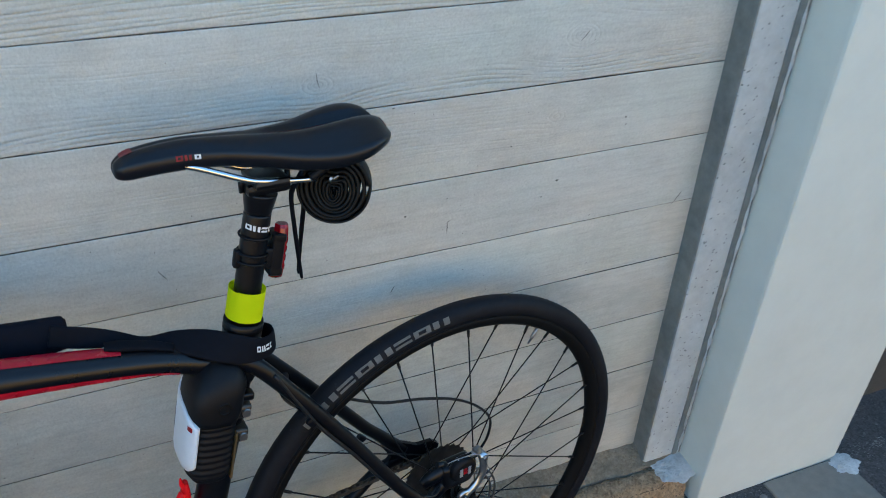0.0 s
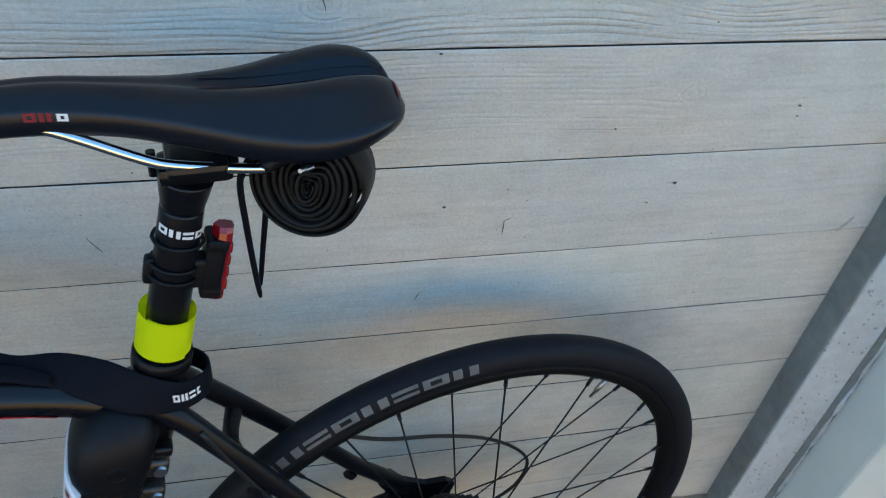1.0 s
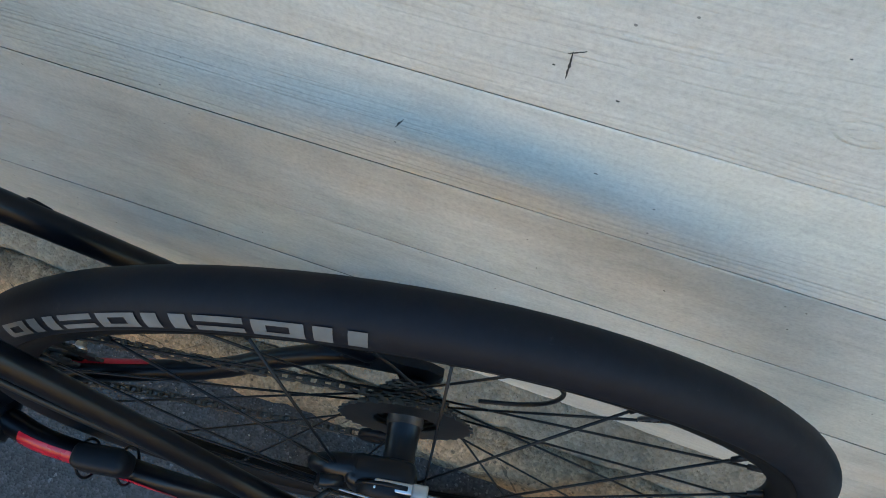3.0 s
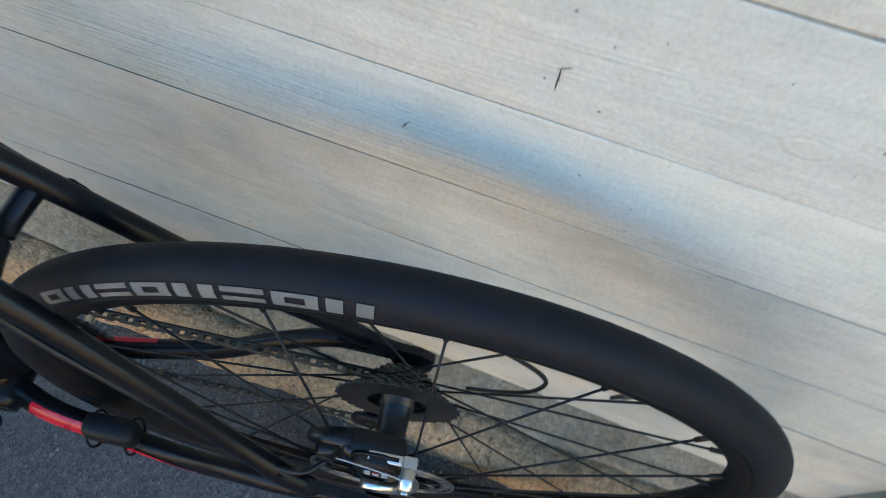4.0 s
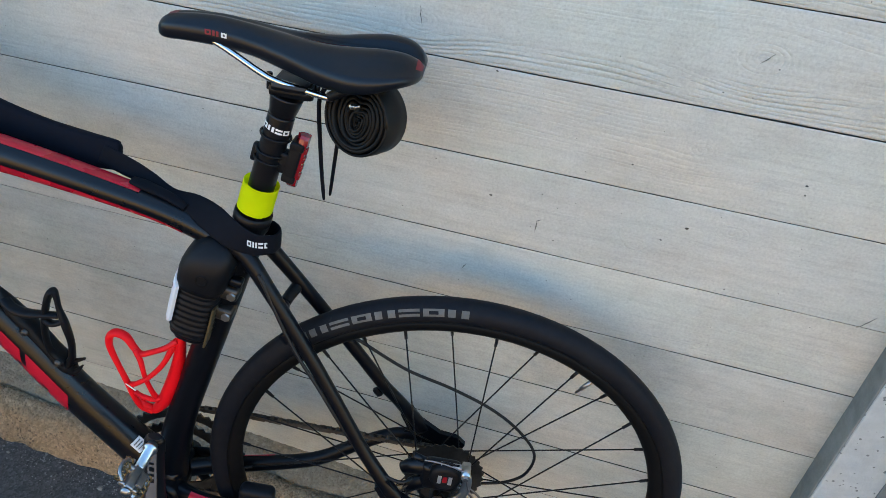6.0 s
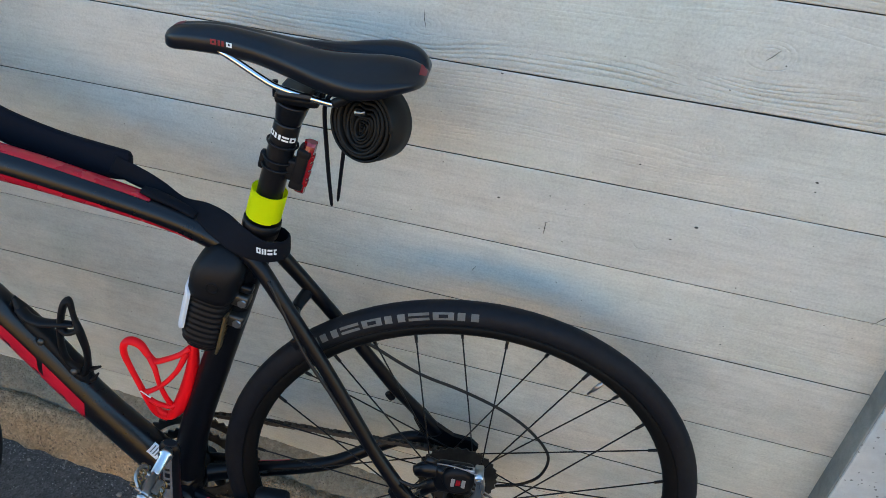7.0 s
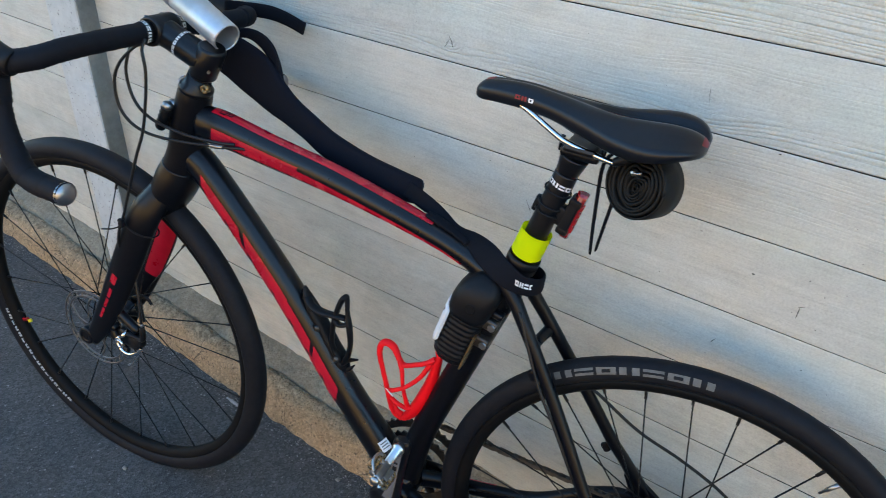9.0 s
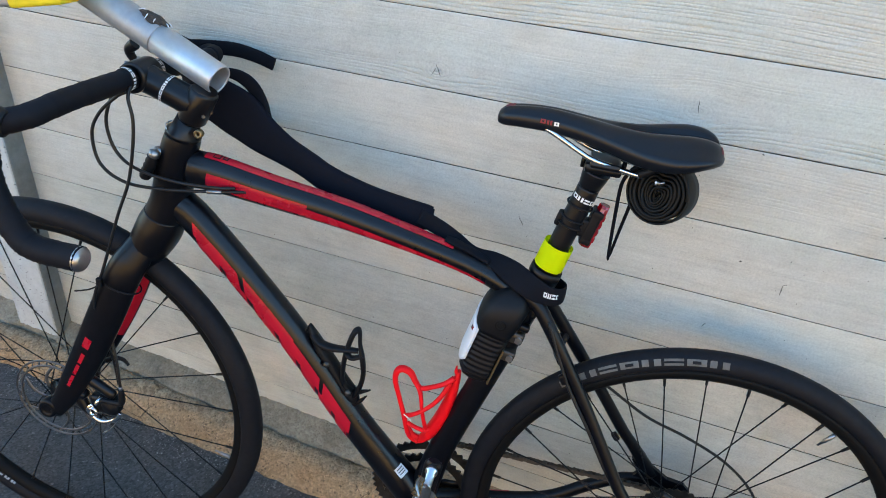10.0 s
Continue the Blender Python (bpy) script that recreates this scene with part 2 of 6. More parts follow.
_c = KERB.mix(_top, _c, KERB.ramp(KERB.noise(60.0, 5, 0.7), (0.35, (0.19, 0.145, 0.092)), (0.65, (0.46, 0.37, 0.25))))
_grain = KERB.voronoi(230.0)
_c = KERB.mix(1.0, _c, KERB.ramp(_grain.outputs["Color"], (0.1, 0.74), (0.55, 1.0), (0.95, 1.28)), "MULTIPLY")
KERB.color(_c)
KERB.bump(KERB.math("SUBTRACT", KERB.math("SUBTRACT", KERB.noise(90.0, 6, 0.8), KERB.math("MULTIPLY", _grain.outputs["Distance"], 0.5)), KERB.math("MULTIPLY", KERB.math("ADD", _crack, _pit), 0.5)), 1.0, 0.010)
KERB = KERB.m
LEDGE = rough_concrete("ledge_mortar", (0.15, 0.125, 0.088), (0.33, 0.285, 0.21), pits=0.13, scale=75.0, bump=0.7, grit=0.16)
MORTAR = rough_concrete("white_mortar", (0.42, 0.43, 0.425), (0.72, 0.73, 0.72), scale=70.0, bump=1.0)
SLAB = rough_concrete("paving_slab", (0.17, 0.155, 0.13), (0.25, 0.228, 0.19), scale=50.0, bump=0.4)
ASPHALT = asphalt()
PEBBLE = plain("pebble", (0.20, 0.19, 0.175), 0.9, vary=0.75, scale=40)

FRAME_BLACK = plain("satin_black_paint", (0.0034, 0.0037, 0.0058), 0.33, vary=0.3, scale=90, coat=0.02, spec=0.22)
FRAME_GLOSS = plain("glossy_black_paint", (0.0034, 0.0038, 0.0062), 0.29, vary=0.3, scale=90, coat=0.06, spec=0.33)
FRAME_RED = plain("red_paint", (0.40, 0.005, 0.022), 0.28, vary=0.2, scale=30, coat=0.2, spec=0.35)


def tyre_rubber():
    """Black rubber, dusty in patches, with pale scuffs."""
    m = Mat("tyre_rubber", 0.58)
    fine, broad = m.noise(90.0, 5, 0.7), m.noise(9.0, 4, 0.65)
    col = m.ramp(fine, (0.32, (0.0052, 0.0057, 0.0085)), (0.70, (0.0085, 0.0092, 0.0128)))
    col = m.mix(m.ramp(broad, (0.48, 0.0), (0.72, 0.6)), col, (0.0175, 0.0168, 0.0165))
    scuff = m.ramp(m.noise(150.0, 3, 0.6), (0.66, 0.0), (0.76, 0.5))
    col = m.mix(m.math("MULTIPLY", scuff, m.ramp(m.noise(20.0, 2), (0.5, 0.0), (0.62, 1.0))), col, (0.05, 0.048, 0.045))
    m.color(col)
    m.rough(m.math("ADD", 0.48, m.math("MULTIPLY", broad, 0.25)))
    m.b.inputs["Specular IOR Level"].default_value = 0.17
    m.bump(fine, 0.2, 0.001)
    return m.m


TYRE = tyre_rubber()
TYRE_SIDE = plain("tyre_mark_grey", (0.115, 0.11, 0.10), 0.7, vary=0.4, scale=60)
RIM_BLACK = plain("rim_black", (0.004, 0.004, 0.0045), 0.6, vary=0.3, spec=0.14)
SPOKE_BLACK = plain("spoke_black", (0.007, 0.007, 0.008), 0.4, spec=0.22)
BLACK_PLASTIC = plain("black_plastic", (0.0046, 0.0048, 0.0066), 0.5, vary=0.4, scale=140, bump=0.3, spec=0.22)
ALU_DULL = plain("dull_aluminium", (0.34, 0.35, 0.37), 0.55, metal=0.7, vary=0.18, scale=70)
BLACK_ALU = plain("black_anodised", (0.0056, 0.0058, 0.0080), 0.32, metal=0.2, vary=0.2, spec=0.38)
TAPE = plain("bar_tape", (0.0052, 0.0056, 0.0092), 0.7, vary=0.3, scale=90, bump=0.4, spec=0.2)
SADDLE = plain("saddle_cover", (0.0055, 0.007, 0.011), 0.33, vary=0.2, scale=200, bump=0.1, spec=0.32)
SADDLE_RED = plain("saddle_red", (0.19, 0.010, 0.020), 0.5, vary=0.3)
BRIGHT = plain("bright_steel", (0.62, 0.62, 0.63), 0.3, metal=1.0, vary=0.15)
CHROME = plain("chrome", (0.75, 0.75, 0.76), 0.14, metal=1.0, vary=0.05)
ROTOR = plain("rotor_steel", (0.17, 0.17, 0.175), 0.4, metal=0.9, vary=0.2)
STEEL = plain("steel", (0.36, 0.36, 0.37), 0.35, metal=1.0, vary=0.2)
ALU = plain("brushed_aluminium", (0.56, 0.57, 0.60), 0.47, metal=0.8, vary=0.08, scale=120)
DARK_STEEL = plain("oily_steel", (0.07, 0.065, 0.06), 0.45, metal=0.8, vary=0.5)
CHAIN_MAT = plain("chain_steel", (0.10, 0.085, 0.07), 0.5, metal=0.7, vary=0.5)
RUBBER = plain("inner_tube_rubber", (0.0062, 0.0058, 0.0055), 0.55, vary=0.35, scale=35, bump=0.15, spec=0.22)
NYLON = plain("nylon_webbing", (0.0038, 0.0044, 0.0078), 0.8, vary=0.3, scale=150, bump=0.4, spec=0.15)
NEOPRENE = plain("padded_fabric", (0.0042, 0.005, 0.0100), 0.85, vary=0.2, scale=180, bump=0.3, spec=0.15)
HIVIS = plain("hi_vis_yellow", (0.92, 1.0, 0.0), 0.6, vary=0.03, spec=0.15)
CAGE_RED = plain("red_plastic", (0.76, 0.003, 0.011), 0.42, vary=0.06, spec=0.2)
LENS_RED = plain("red_lens", (0.24, 0.005, 0.010), 0.18, vary=0.2, coat=0.6)
WHITE_PLASTIC = plain("white_plastic", (0.72, 0.73, 0.76), 0.4, vary=0.05)
TYRE_PRINT = plain("pale_tyre_print", (0.36, 0.37, 0.38), 0.6, vary=0.5, scale=90)
WHITE_INK = plain("white_print", (0.75, 0.75, 0.75), 0.5, vary=0.04)
GREY_INK = plain("grey_print", (0.14, 0.14, 0.15), 0.5)
CABLE = plain("cable_housing", (0.012, 0.012, 0.013), 0.4, spec=0.3)
BRASS = plain("brass", (0.22, 0.16, 0.08), 0.4, metal=0.8)
YELLOW = plain("yellow_plastic", (0.80, 0.62, 0.02), 0.4)
RUST = plain("dark_brown_residue", (0.045, 0.033, 0.027), 0.75, vary=0.5, scale=160, bump=0.8)


# ---------------------------------------------------------------- shaping helpers
on_frame = set()


def settle(u, w):
    """Trim of the frame's side plan: forward u and height w over the rear hub."""
    f = min(1.0, max(0.0, (math.hypot(u, w) - 0.07) / 0.10))
    du = -0.0045 + 0.0287 * u + 0.0064 * w - 0.016 * u * u - 0.1011 * u * w + 0.0049 * w * w
    dw = -0.0303 + 0.0183 * u + 0.1312 * w - 0.0232 * u * w - 0.1198 * w * w
    return u + du * f, w + max(-0.012, dw) * f


def settled(p):
    u, w = settle(p[0], p[2])
    return Vector((u, p[1], w))


def part(name, bm, material, parent, label="", raw=False):
    """Link a bmesh as one mesh object under a thing or a part."""
    if parent is not None and parent.name in on_frame and not raw:
        for v in bm.verts:
            v.co = settled(v.co)
    me = bpy.data.meshes.new(name)
    bm.normal_update()
    bm.to_mesh(me)
    bm.free()
    for m in material if isinstance(material, (list, tuple)) else [material]:
        me.materials.append(m)
    ob = new(name, me)
    ob.parent = parent
    if label:
        ob["label"] = label
    return ob


def same(name, ob, parent, m=None):
    """A further piece on the mesh of ob."""
    o = new(name, ob.data)
    o.parent = parent
    if m is not None:
        o.matrix_basis = m
    return o


def thing(name, label, category, m=None, group="", kind=""):
    ob = new(name)
    ob.empty_display_size = 0.05
    if m is not None:
        ob.matrix_basis = m
    return tagged(ob, label, category, group, kind)


def smooth(bm, flat=False):
    for f in bm.faces:
        f.smooth = not flat
    return bm


def curve_points(ctrl, n=8, closed=False):
    """Catmull-Rom through the control points; each may carry more than three numbers."""
    c = [np.array(p, float) for p in ctrl]
    if len(c) == 2 and not closed:
        return [c[0] + (c[1] - c[0]) * k / n for k in range(n + 1)]
    out = []
    k = len(c)
    for i in range(k if closed else k - 1):
        p1, p2 = c[i], c[(i + 1) % k]
        p0 = c[i - 1] if i or closed else p1 * 2 - p2
        p3 = c[(i + 2) % k] if i + 2 < k or closed else p2 * 2 - p1
        for s in range(n):
            t = s / n
            out.append(0.5 * (2 * p1 + (p2 - p0) * t + (2 * p0 - 5 * p1 + 4 * p2 - p3) * t * t + (3 * p1 - p0 - 3 * p2 + p3) * t ** 3))
    if not closed:
        out.append(c[-1])
    return out


def tube(ctrl, r=0.01, n=8, seg=14, closed=False, flat=1.0, up=(0, 1, 0), bm=None, caps=True, straight=False):
    """A tube through control points (x, y, z[, radius]). flat: the size along up, as a share of the radius across it."""
    bm = bm or bmesh.new()
    pts = [np.array(p, float) for p in ctrl] if straight else curve_points(ctrl, n, closed)
    pos = [Vector(p[:3]) for p in pts]
    rad = [p[3] if len(p) > 3 else r for p in pts]
    rings = []
    k = len(pos)
    for i, p in enumerate(pos):
        a = pos[(i + 1) % k] if closed or i + 1 < k else p
        b = pos[i - 1] if closed or i else p
        d = (a - b).normalized()
        u = Vector(up) - d * d.dot(Vector(up))
        if u.length < 1e-3:
            u = Vector((0, 0, 1)) - d * d.z
            if u.length < 1e-3:
                u = Vector((1, 0, 0))
        u.normalize()
        v = d.cross(u)
        fl = pts[i][4] if len(pts[i]) > 4 else flat
        rings.append([bm.verts.new(p + u * (math.cos(2 * math.pi * s / seg) * rad[i] * fl) + v * (math.sin(2 * math.pi * s / seg) * rad[i])) for s in range(seg)])
    for i in range(k if closed else k - 1):
        x, y = rings[i], rings[(i + 1) % k]
        for s in range(seg):
            bm.faces.new((x[s], x[(s + 1) % seg], y[(s + 1) % seg], y[s])).smooth = True
    if caps and not closed:
        for ring, flip in ((rings[0], False), (rings[-1], True)):
            f = bm.faces.new(ring if flip else ring[::-1])
            f.smooth = False
    bmesh.ops.recalc_face_normals(bm, faces=bm.faces)
    return bm


def revolve(profile, axis="y", seg=48, centre=(0, 0, 0), bm=None, closed=True, arc=None, start=0.0):
    """Turn a profile of (radius, along) points round an axis through centre."""
    bm = bm or bmesh.new()
    c = Vector(centre)
    whole = arc is None
    steps = seg if whole else seg + 1
    rings = []
    for i in range(steps):
        a = start + (2 * math.pi if whole else arc) * i / seg
        ca, sa = math.cos(a), math.sin(a)
        ring = []
        for r, h in profile:
            v = {"y": (r * ca, h, r * sa), "z": (r * ca, r * sa, h), "x": (h, r * ca, r * sa)}[axis]
            ring.append(bm.verts.new(c + Vector(v)))
        rings.append(ring)
    k = len(profile)
    for i in range(seg):
        a, b = rings[i], rings[(i + 1) % steps]
        for j in range(k if closed else k - 1):
            quad = (a[j], a[(j + 1) % k], b[(j + 1) % k], b[j])
            try:
                bm.faces.new(quad).smooth = True
            except ValueError:
                pass
    bmesh.ops.remove_doubles(bm, verts=bm.verts, dist=1e-6)
    bmesh.ops.recalc_face_normals(bm, faces=bm.faces)
    return bm


def box(size, centre=(0, 0, 0), bevel=0.0, m=None, bm=None, segs=2):
    """A block with rounded edges."""
    b = bmesh.new()
    bmesh.ops.create_cube(b, size=1.0)
    bmesh.ops.scale(b, vec=size, verts=b.verts)
    if bevel:
        bmesh.ops.bevel(b, geom=b.edges, offset=bevel, segments=segs, affect="EDGES", profile=0.6)
    t = Matrix.Translation(centre)
    bmesh.ops.transform(b, matrix=(t @ m) if m is not None else t, verts=b.verts)
    if bm is None:
        return b
    return join(bm, b)


def join(bm, other):
    me = bpy.data.meshes.new("tmp")
    other.to_mesh(me)
    other.free()
    bm.from_mesh(me)
    bpy.data.meshes.remove(me)
    return bm


def rod(a, b, r, r2=None, seg=14, bm=None):
    r2 = r if r2 is None else r2
    return tube([(*a, r), (*b, r2)], seg=seg, bm=bm, straight=True)


def loft(sections, bm=None, caps=True):
    """Skin closed loops of points, all of one length."""
    bm = bm or bmesh.new()
    rings = [[bm.verts.new(p) for p in s] for s in sections]
    k = len(rings[0])
    for a, b in zip(rings, rings[1:]):
        for j in range(k):
            bm.faces.new((a[j], a[(j + 1) % k], b[(j + 1) % k], b[j])).smooth = True
    if caps:
        bm.faces.new(rings[0][::-1]).smooth = True
        bm.faces.new(rings[-1]).smooth = True
    bmesh.ops.recalc_face_normals(bm, faces=bm.faces)
    return bm


def slab(x0, x1, y0, y1, z0, z1, bevel=0.0):
    return box((x1 - x0, y1 - y0, z1 - z0), ((x0 + x1) / 2, (y0 + y1) / 2, (z0 + z1) / 2), bevel)


# ---------------------------------------------------------------- the place
SLOPE = -0.0475


def ground_z(x):
    return 0.001 + SLOPE * (x - 0.02)


WALL_L, WALL_R, WALL_TOP = -1.42, 0.525, 3.0

wall_back = tagged(part("wall_back", slab(WALL_L - 3.2, WALL_R + 4.5, 0.012, 0.25, -0.4, WALL_TOP), WALL_CORE, None),
                   "grey concrete wall cast against horizontal sawn boards", "wall", kind="structure")

# ground: one sheet, street falling gently along the wall
bm = bmesh.new()
xs = [-600, -60, -12, -4, -2.2, -1.2, -0.2, 0.8, 1.8, 4, 12, 60, 600]
ys = [-900, -80, -14, -4, -1.6, -0.6, 0.3]
grid = [[bm.verts.new((x, y, ground_z(max(-12, min(12, x))))) for x in xs] for y in ys]
for a, b in zip(grid, grid[1:]):
    for i in range(len(xs) - 1):
        bm.faces.new((a[i], a[i + 1], b[i + 1], b[i]))
ground = tagged(part("ground", bm, ASPHALT, None), "dark grey worn asphalt street with grit", "asphalt", kind="structure")

# the sunlit facade across the street
FACADE = rough_concrete("ochre_render", (0.44, 0.24, 0.062), (0.52, 0.285, 0.078), scale=6.0, bump=0.2)
wall_opposite = tagged(part("wall_opposite", slab(-40, 40, -7.4, -7.0, -2.2, 2.6, 0.02), FACADE, None), "plain ochre rendered facade across the street", "wall", kind="structure")

# wall foot: rough kerb with a mortar ledge that runs back to the wall
rng = random.Random(4)


def strip_mesh(profile, x0, x1, step, wobble):
    """Profile (y, z over the ground) swept along the wall, uneven."""
    bm = bmesh.new()
    rows = []
    n = int((x1 - x0) / step)
    for i in range(n + 1):
        x = x0 + (x1 - x0) * i / n
        row = []
        for j, (y, z) in enumerate(profile):
            w = wobble * (0 if j in (0, len(profile) - 1) else 1)
            row.append(bm.verts.new((x, y + w * noise.noise((x * 9, j * 3.1, 1.0)) + w * 0.5 * noise.noise((x * 31, j * 5.1, 4.0)),
                                     ground_z(x) + z + w * 0.8 * noise.noise((x * 11, j * 2.3, 7.0)) + w * 0.5 * noise.noise((x * 43, j * 1.3, 9.0)) + w * 0.4 * noise.noise((x * 110, j * 2.7, 5.0)))))
        rows.append(row)
    for a, b in zip(rows, rows[1:]):
        for j in range(len(profile) - 1):
            bm.faces.new((a[j], a[j + 1], b[j + 1], b[j])).smooth = True
    bmesh.ops.recalc_face_normals(bm, faces=bm.faces)
    return bm


kerb = tagged(part("kerb", strip_mesh([(-0.114, -0.03), (-0.111, 0.004), (-0.107, 0.022), (-0.102, 0.042), (-0.094, 0.057), (-0.083, 0.068), (-0.069, 0.075), (-0.056, 0.079), (-0.0515, 0.071), (-0.040, 0.064)], -3.2, 0.60, 0.005, 0.010), KERB, None),
              "ochre-stained rough concrete kerb along the foot of the wall", "kerb", kind="structure")
ledge = tagged(part("ledge", strip_mesh([(-0.0545, 0.062), (-0.0500, 0.0785), (-0.045, 0.0845), (-0.034, 0.089), (-0.022, 0.094), (-0.010, 0.100), (-0.002, 0.105), (0.014, 0.107)], -3.2, 0.60, 0.005, 0.007), LEDGE, None),
               "grey-brown mortar ledge between kerb and wall", "ledge", kind="structure")

# pilaster strips and the rendered column
pilaster_1 = tagged(part("pilaster_1", slab(WALL_R, 0.66, -0.042, 0.20, -0.3, WALL_TOP, 0.004), PITTED, None),
                    "pale pitted concrete pilaster strip beside the boarded wall", "pilaster", kind="structure")
pilaster_2 = tagged(part("pilaster_2", slab(-1.54, WALL_L, -0.045, 0.20, -0.3, WALL_TOP, 0.004), PITTED, None),
                    "pale pitted concrete pilaster strip beside the boarded wall", "pilaster", kind="structure")
joint_1 = tagged(part("joint_1", slab(WALL_R - 0.0025, WALL_R + 0.02, -0.039, 0.011, -0.1, WALL_TOP - 0.01, 0.002), JOINT, None), "dark grey filled joint between boarded wall and pilaster", "joint", kind="structure")
joint_2 = tagged(part("joint_2", slab(WALL_L - 0.02, WALL_L + 0.0025, -0.042, 0.011, -0.1, WALL_TOP - 0.01, 0.002), JOINT, None), "dark grey filled joint between boarded wall and pilaster", "joint", kind="structure")
joint_3 = tagged(part("joint_3", slab(0.596, 0.6165, -0.0445, 0.0, -0.1, WALL_TOP - 0.01, 0.001), JOINT, None), "dark rough joint between pilaster and rendered column", "joint", kind="structure")
bead_pts = [(0.610 + 0.0025 * noise.noise((k * 0.31, 2.0, 0.0)), -0.0448, -0.05 + 0.012 * k, max(0.0006, 0.0026 + 0.0034 * noise.noise((k * 0.43, 8.0, 1.0)))) for k in range(250)]
trim_bead = tagged(part("trim_bead", tube(bead_pts, seg=7, straight=True), MORTAR, None), "crumbly pale mortar bead along the joint", "mortar", kind="structure")
column_1 = tagged(part("column_1", slab(0.617, 1.03, -0.125, 0.19, -0.3, WALL_TOP, 0.006), RENDERED, None),
                  "smooth off-white rendered column at the end of the wall", "column", kind="structure")

# boards of the cast wall: heights of the joints between them
JOINTS = [-0.06, 0.070, 0.198, 0.322, 0.450, 0.580, 0.694, 0.8155, 0.935, 1.054]
while JOINTS[-1] < WALL_TOP - 0.12:
    JOINTS.append(JOINTS[-1] + 0.121)


def board_mesh(length, height, seed):
    """A slightly cupped board face with crisp, faintly wavering edges, standing proud of the core."""
    bm = bmesh.new()
    nx = 70
    rows = []
    for i in range(nx + 1):
        x = length * i / nx
        lo = 0.0006 + 0.0004 * noise.noise((x * 6.0, seed, 1.0)) + 0.0003 * noise.noise((x * 25.0, seed, 3.0))
        hi = height - 0.0006 - 0.0003 * noise.noise((x * 7.0, seed, 5.0))
        prof = [(0.011, lo), (0.0006, lo), (0.0001, lo + 0.0003), (0.0, lo + 0.002), (0.0004, height * 0.5), (0.0, hi - 0.002), (0.0001, hi - 0.0003), (0.0006, hi), (0.011, hi)]
        rows.append([bm.verts.new((x, y + (0.0010 * noise.noise((x * 2.3, z * 9, 2.0 + seed)) if 0 < j < 8 else 0), z)) for j, (y, z) in enumerate(prof)])
    for a, b in zip(rows, rows[1:]):
        for j in range(8):
            face = bm.faces.new((a[j], b[j], b[j + 1], a[j + 1]))
            face.smooth = j not in (0, 7)
            face.material_index = int(j in (0, 7))  # the joints take the dark core colour: dirt and their shadow line
    bmesh.ops.recalc_face_normals(bm, faces=bm.faces)
    return bm


for k, (z0, z1) in enumerate(zip(JOINTS, JOINTS[1:])):
    proud = rng.uniform(-0.0004, 0.0004)
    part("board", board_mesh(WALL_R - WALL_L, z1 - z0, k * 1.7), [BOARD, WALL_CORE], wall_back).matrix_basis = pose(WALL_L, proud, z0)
    part("board", board_mesh(1.7, z1 - z0, k * 1.7 + 0.8), [BOARD, WALL_CORE], wall_back).matrix_basis = pose(-3.24, -0.004 + rng.uniform(-0.0007, 0.0007), z0 + 0.06)


# cracks in the knots and open air holes, as patches coloured with inner shade
def crack_mesh(length, lean, width, seed):
    """A wandering split, thin at both ends."""
    bm = bmesh.new()
    n = 10
    sides = []
    for k in range(n + 1):
        f = k / n
        c = Vector((math.sin(lean), 0, math.cos(lean))) * (length * (f - 0.5)) + Vector((math.cos(lean), 0, -math.sin(lean))) * (length * 0.05 * noise.noise((f * 3.1, seed, 0.0)))
        w = width * (0.15 + math.sin(math.pi * f)) * (0.7 + 0.5 * noise.noise((f * 9.0, seed, 4.0)))
        d = Vector((math.cos(lean), 0, -math.sin(lean))) * w
        sides.append([bm.verts.new(c - d), bm.verts.new(c + Vector((0, 0.0004, 0))), bm.verts.new(c + d)])
    for a, b in zip(sides, sides[1:]):
        for j in range(2):
            bm.faces.new((a[j], a[j + 1], b[j + 1], b[j]))
    return bm


for k, (x, z, length, lean, width) in enumerate(((-0.108, 0.981, 0.022, -6, 0.0006), (0.266, 1.000, 0.018, 42, 0.0006), (0.487, 0.703, 0.026, 38, 0.0007), (0.067, 0.734, 0.020, 2, 0.0007),
                                                 (0.069, 0.744, 0.009, 60, 0.0004), (-0.330, 0.746, 0.022, -28, 0.0007), (-0.487, 0.966, 0.022, -24, 0.0008), (-0.494, 0.963, 0.016, 30, 0.0006), (-0.020, 0.643, 0.012, 30, 0.0007))):
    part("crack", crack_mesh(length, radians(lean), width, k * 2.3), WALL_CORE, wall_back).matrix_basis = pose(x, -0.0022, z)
bm = bmesh.new()
spots = [(0.002, 0.766, 0.0019), (0.247, 0.780, 0.0026), (0.222, 0.756, 0.0016), (0.355, 0.868, 0.0019), (-0.012, 0.932, 0.0017), (0.164, 0.850, 0.0014), (0.357, 0.856, 0.0014)]
spots += [(rng.uniform(-1.3, 0.5), rng.uniform(0.2, 1.3), rng.choice((0.0005, 0.0006, 0.0007, 0.0008, 0.0011))) for k in range(150)]
for k, (x, z, r) in enumerate(spots):
    r *= 0.8
    y = -0.0020
    rim = [bm.verts.new((x + r * 1.25 * math.cos(a) * (1 + 0.4 * noise.noise((math.cos(a), math.sin(a), k * 1.9))), y, z + 0.8 * r * math.sin(a) * (1 + 0.4 * noise.noise((math.sin(a), math.cos(a), k * 2.9))))) for a in np.linspace(0, 2 * math.pi, 9)[:-1]]
    mid = bm.verts.new((x, y + 0.0004, z))
    for a, b in zip(rim, rim[1:] + rim[:1]):
        bm.faces.new((mid, a, b))
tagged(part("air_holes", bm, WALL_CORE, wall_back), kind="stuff")


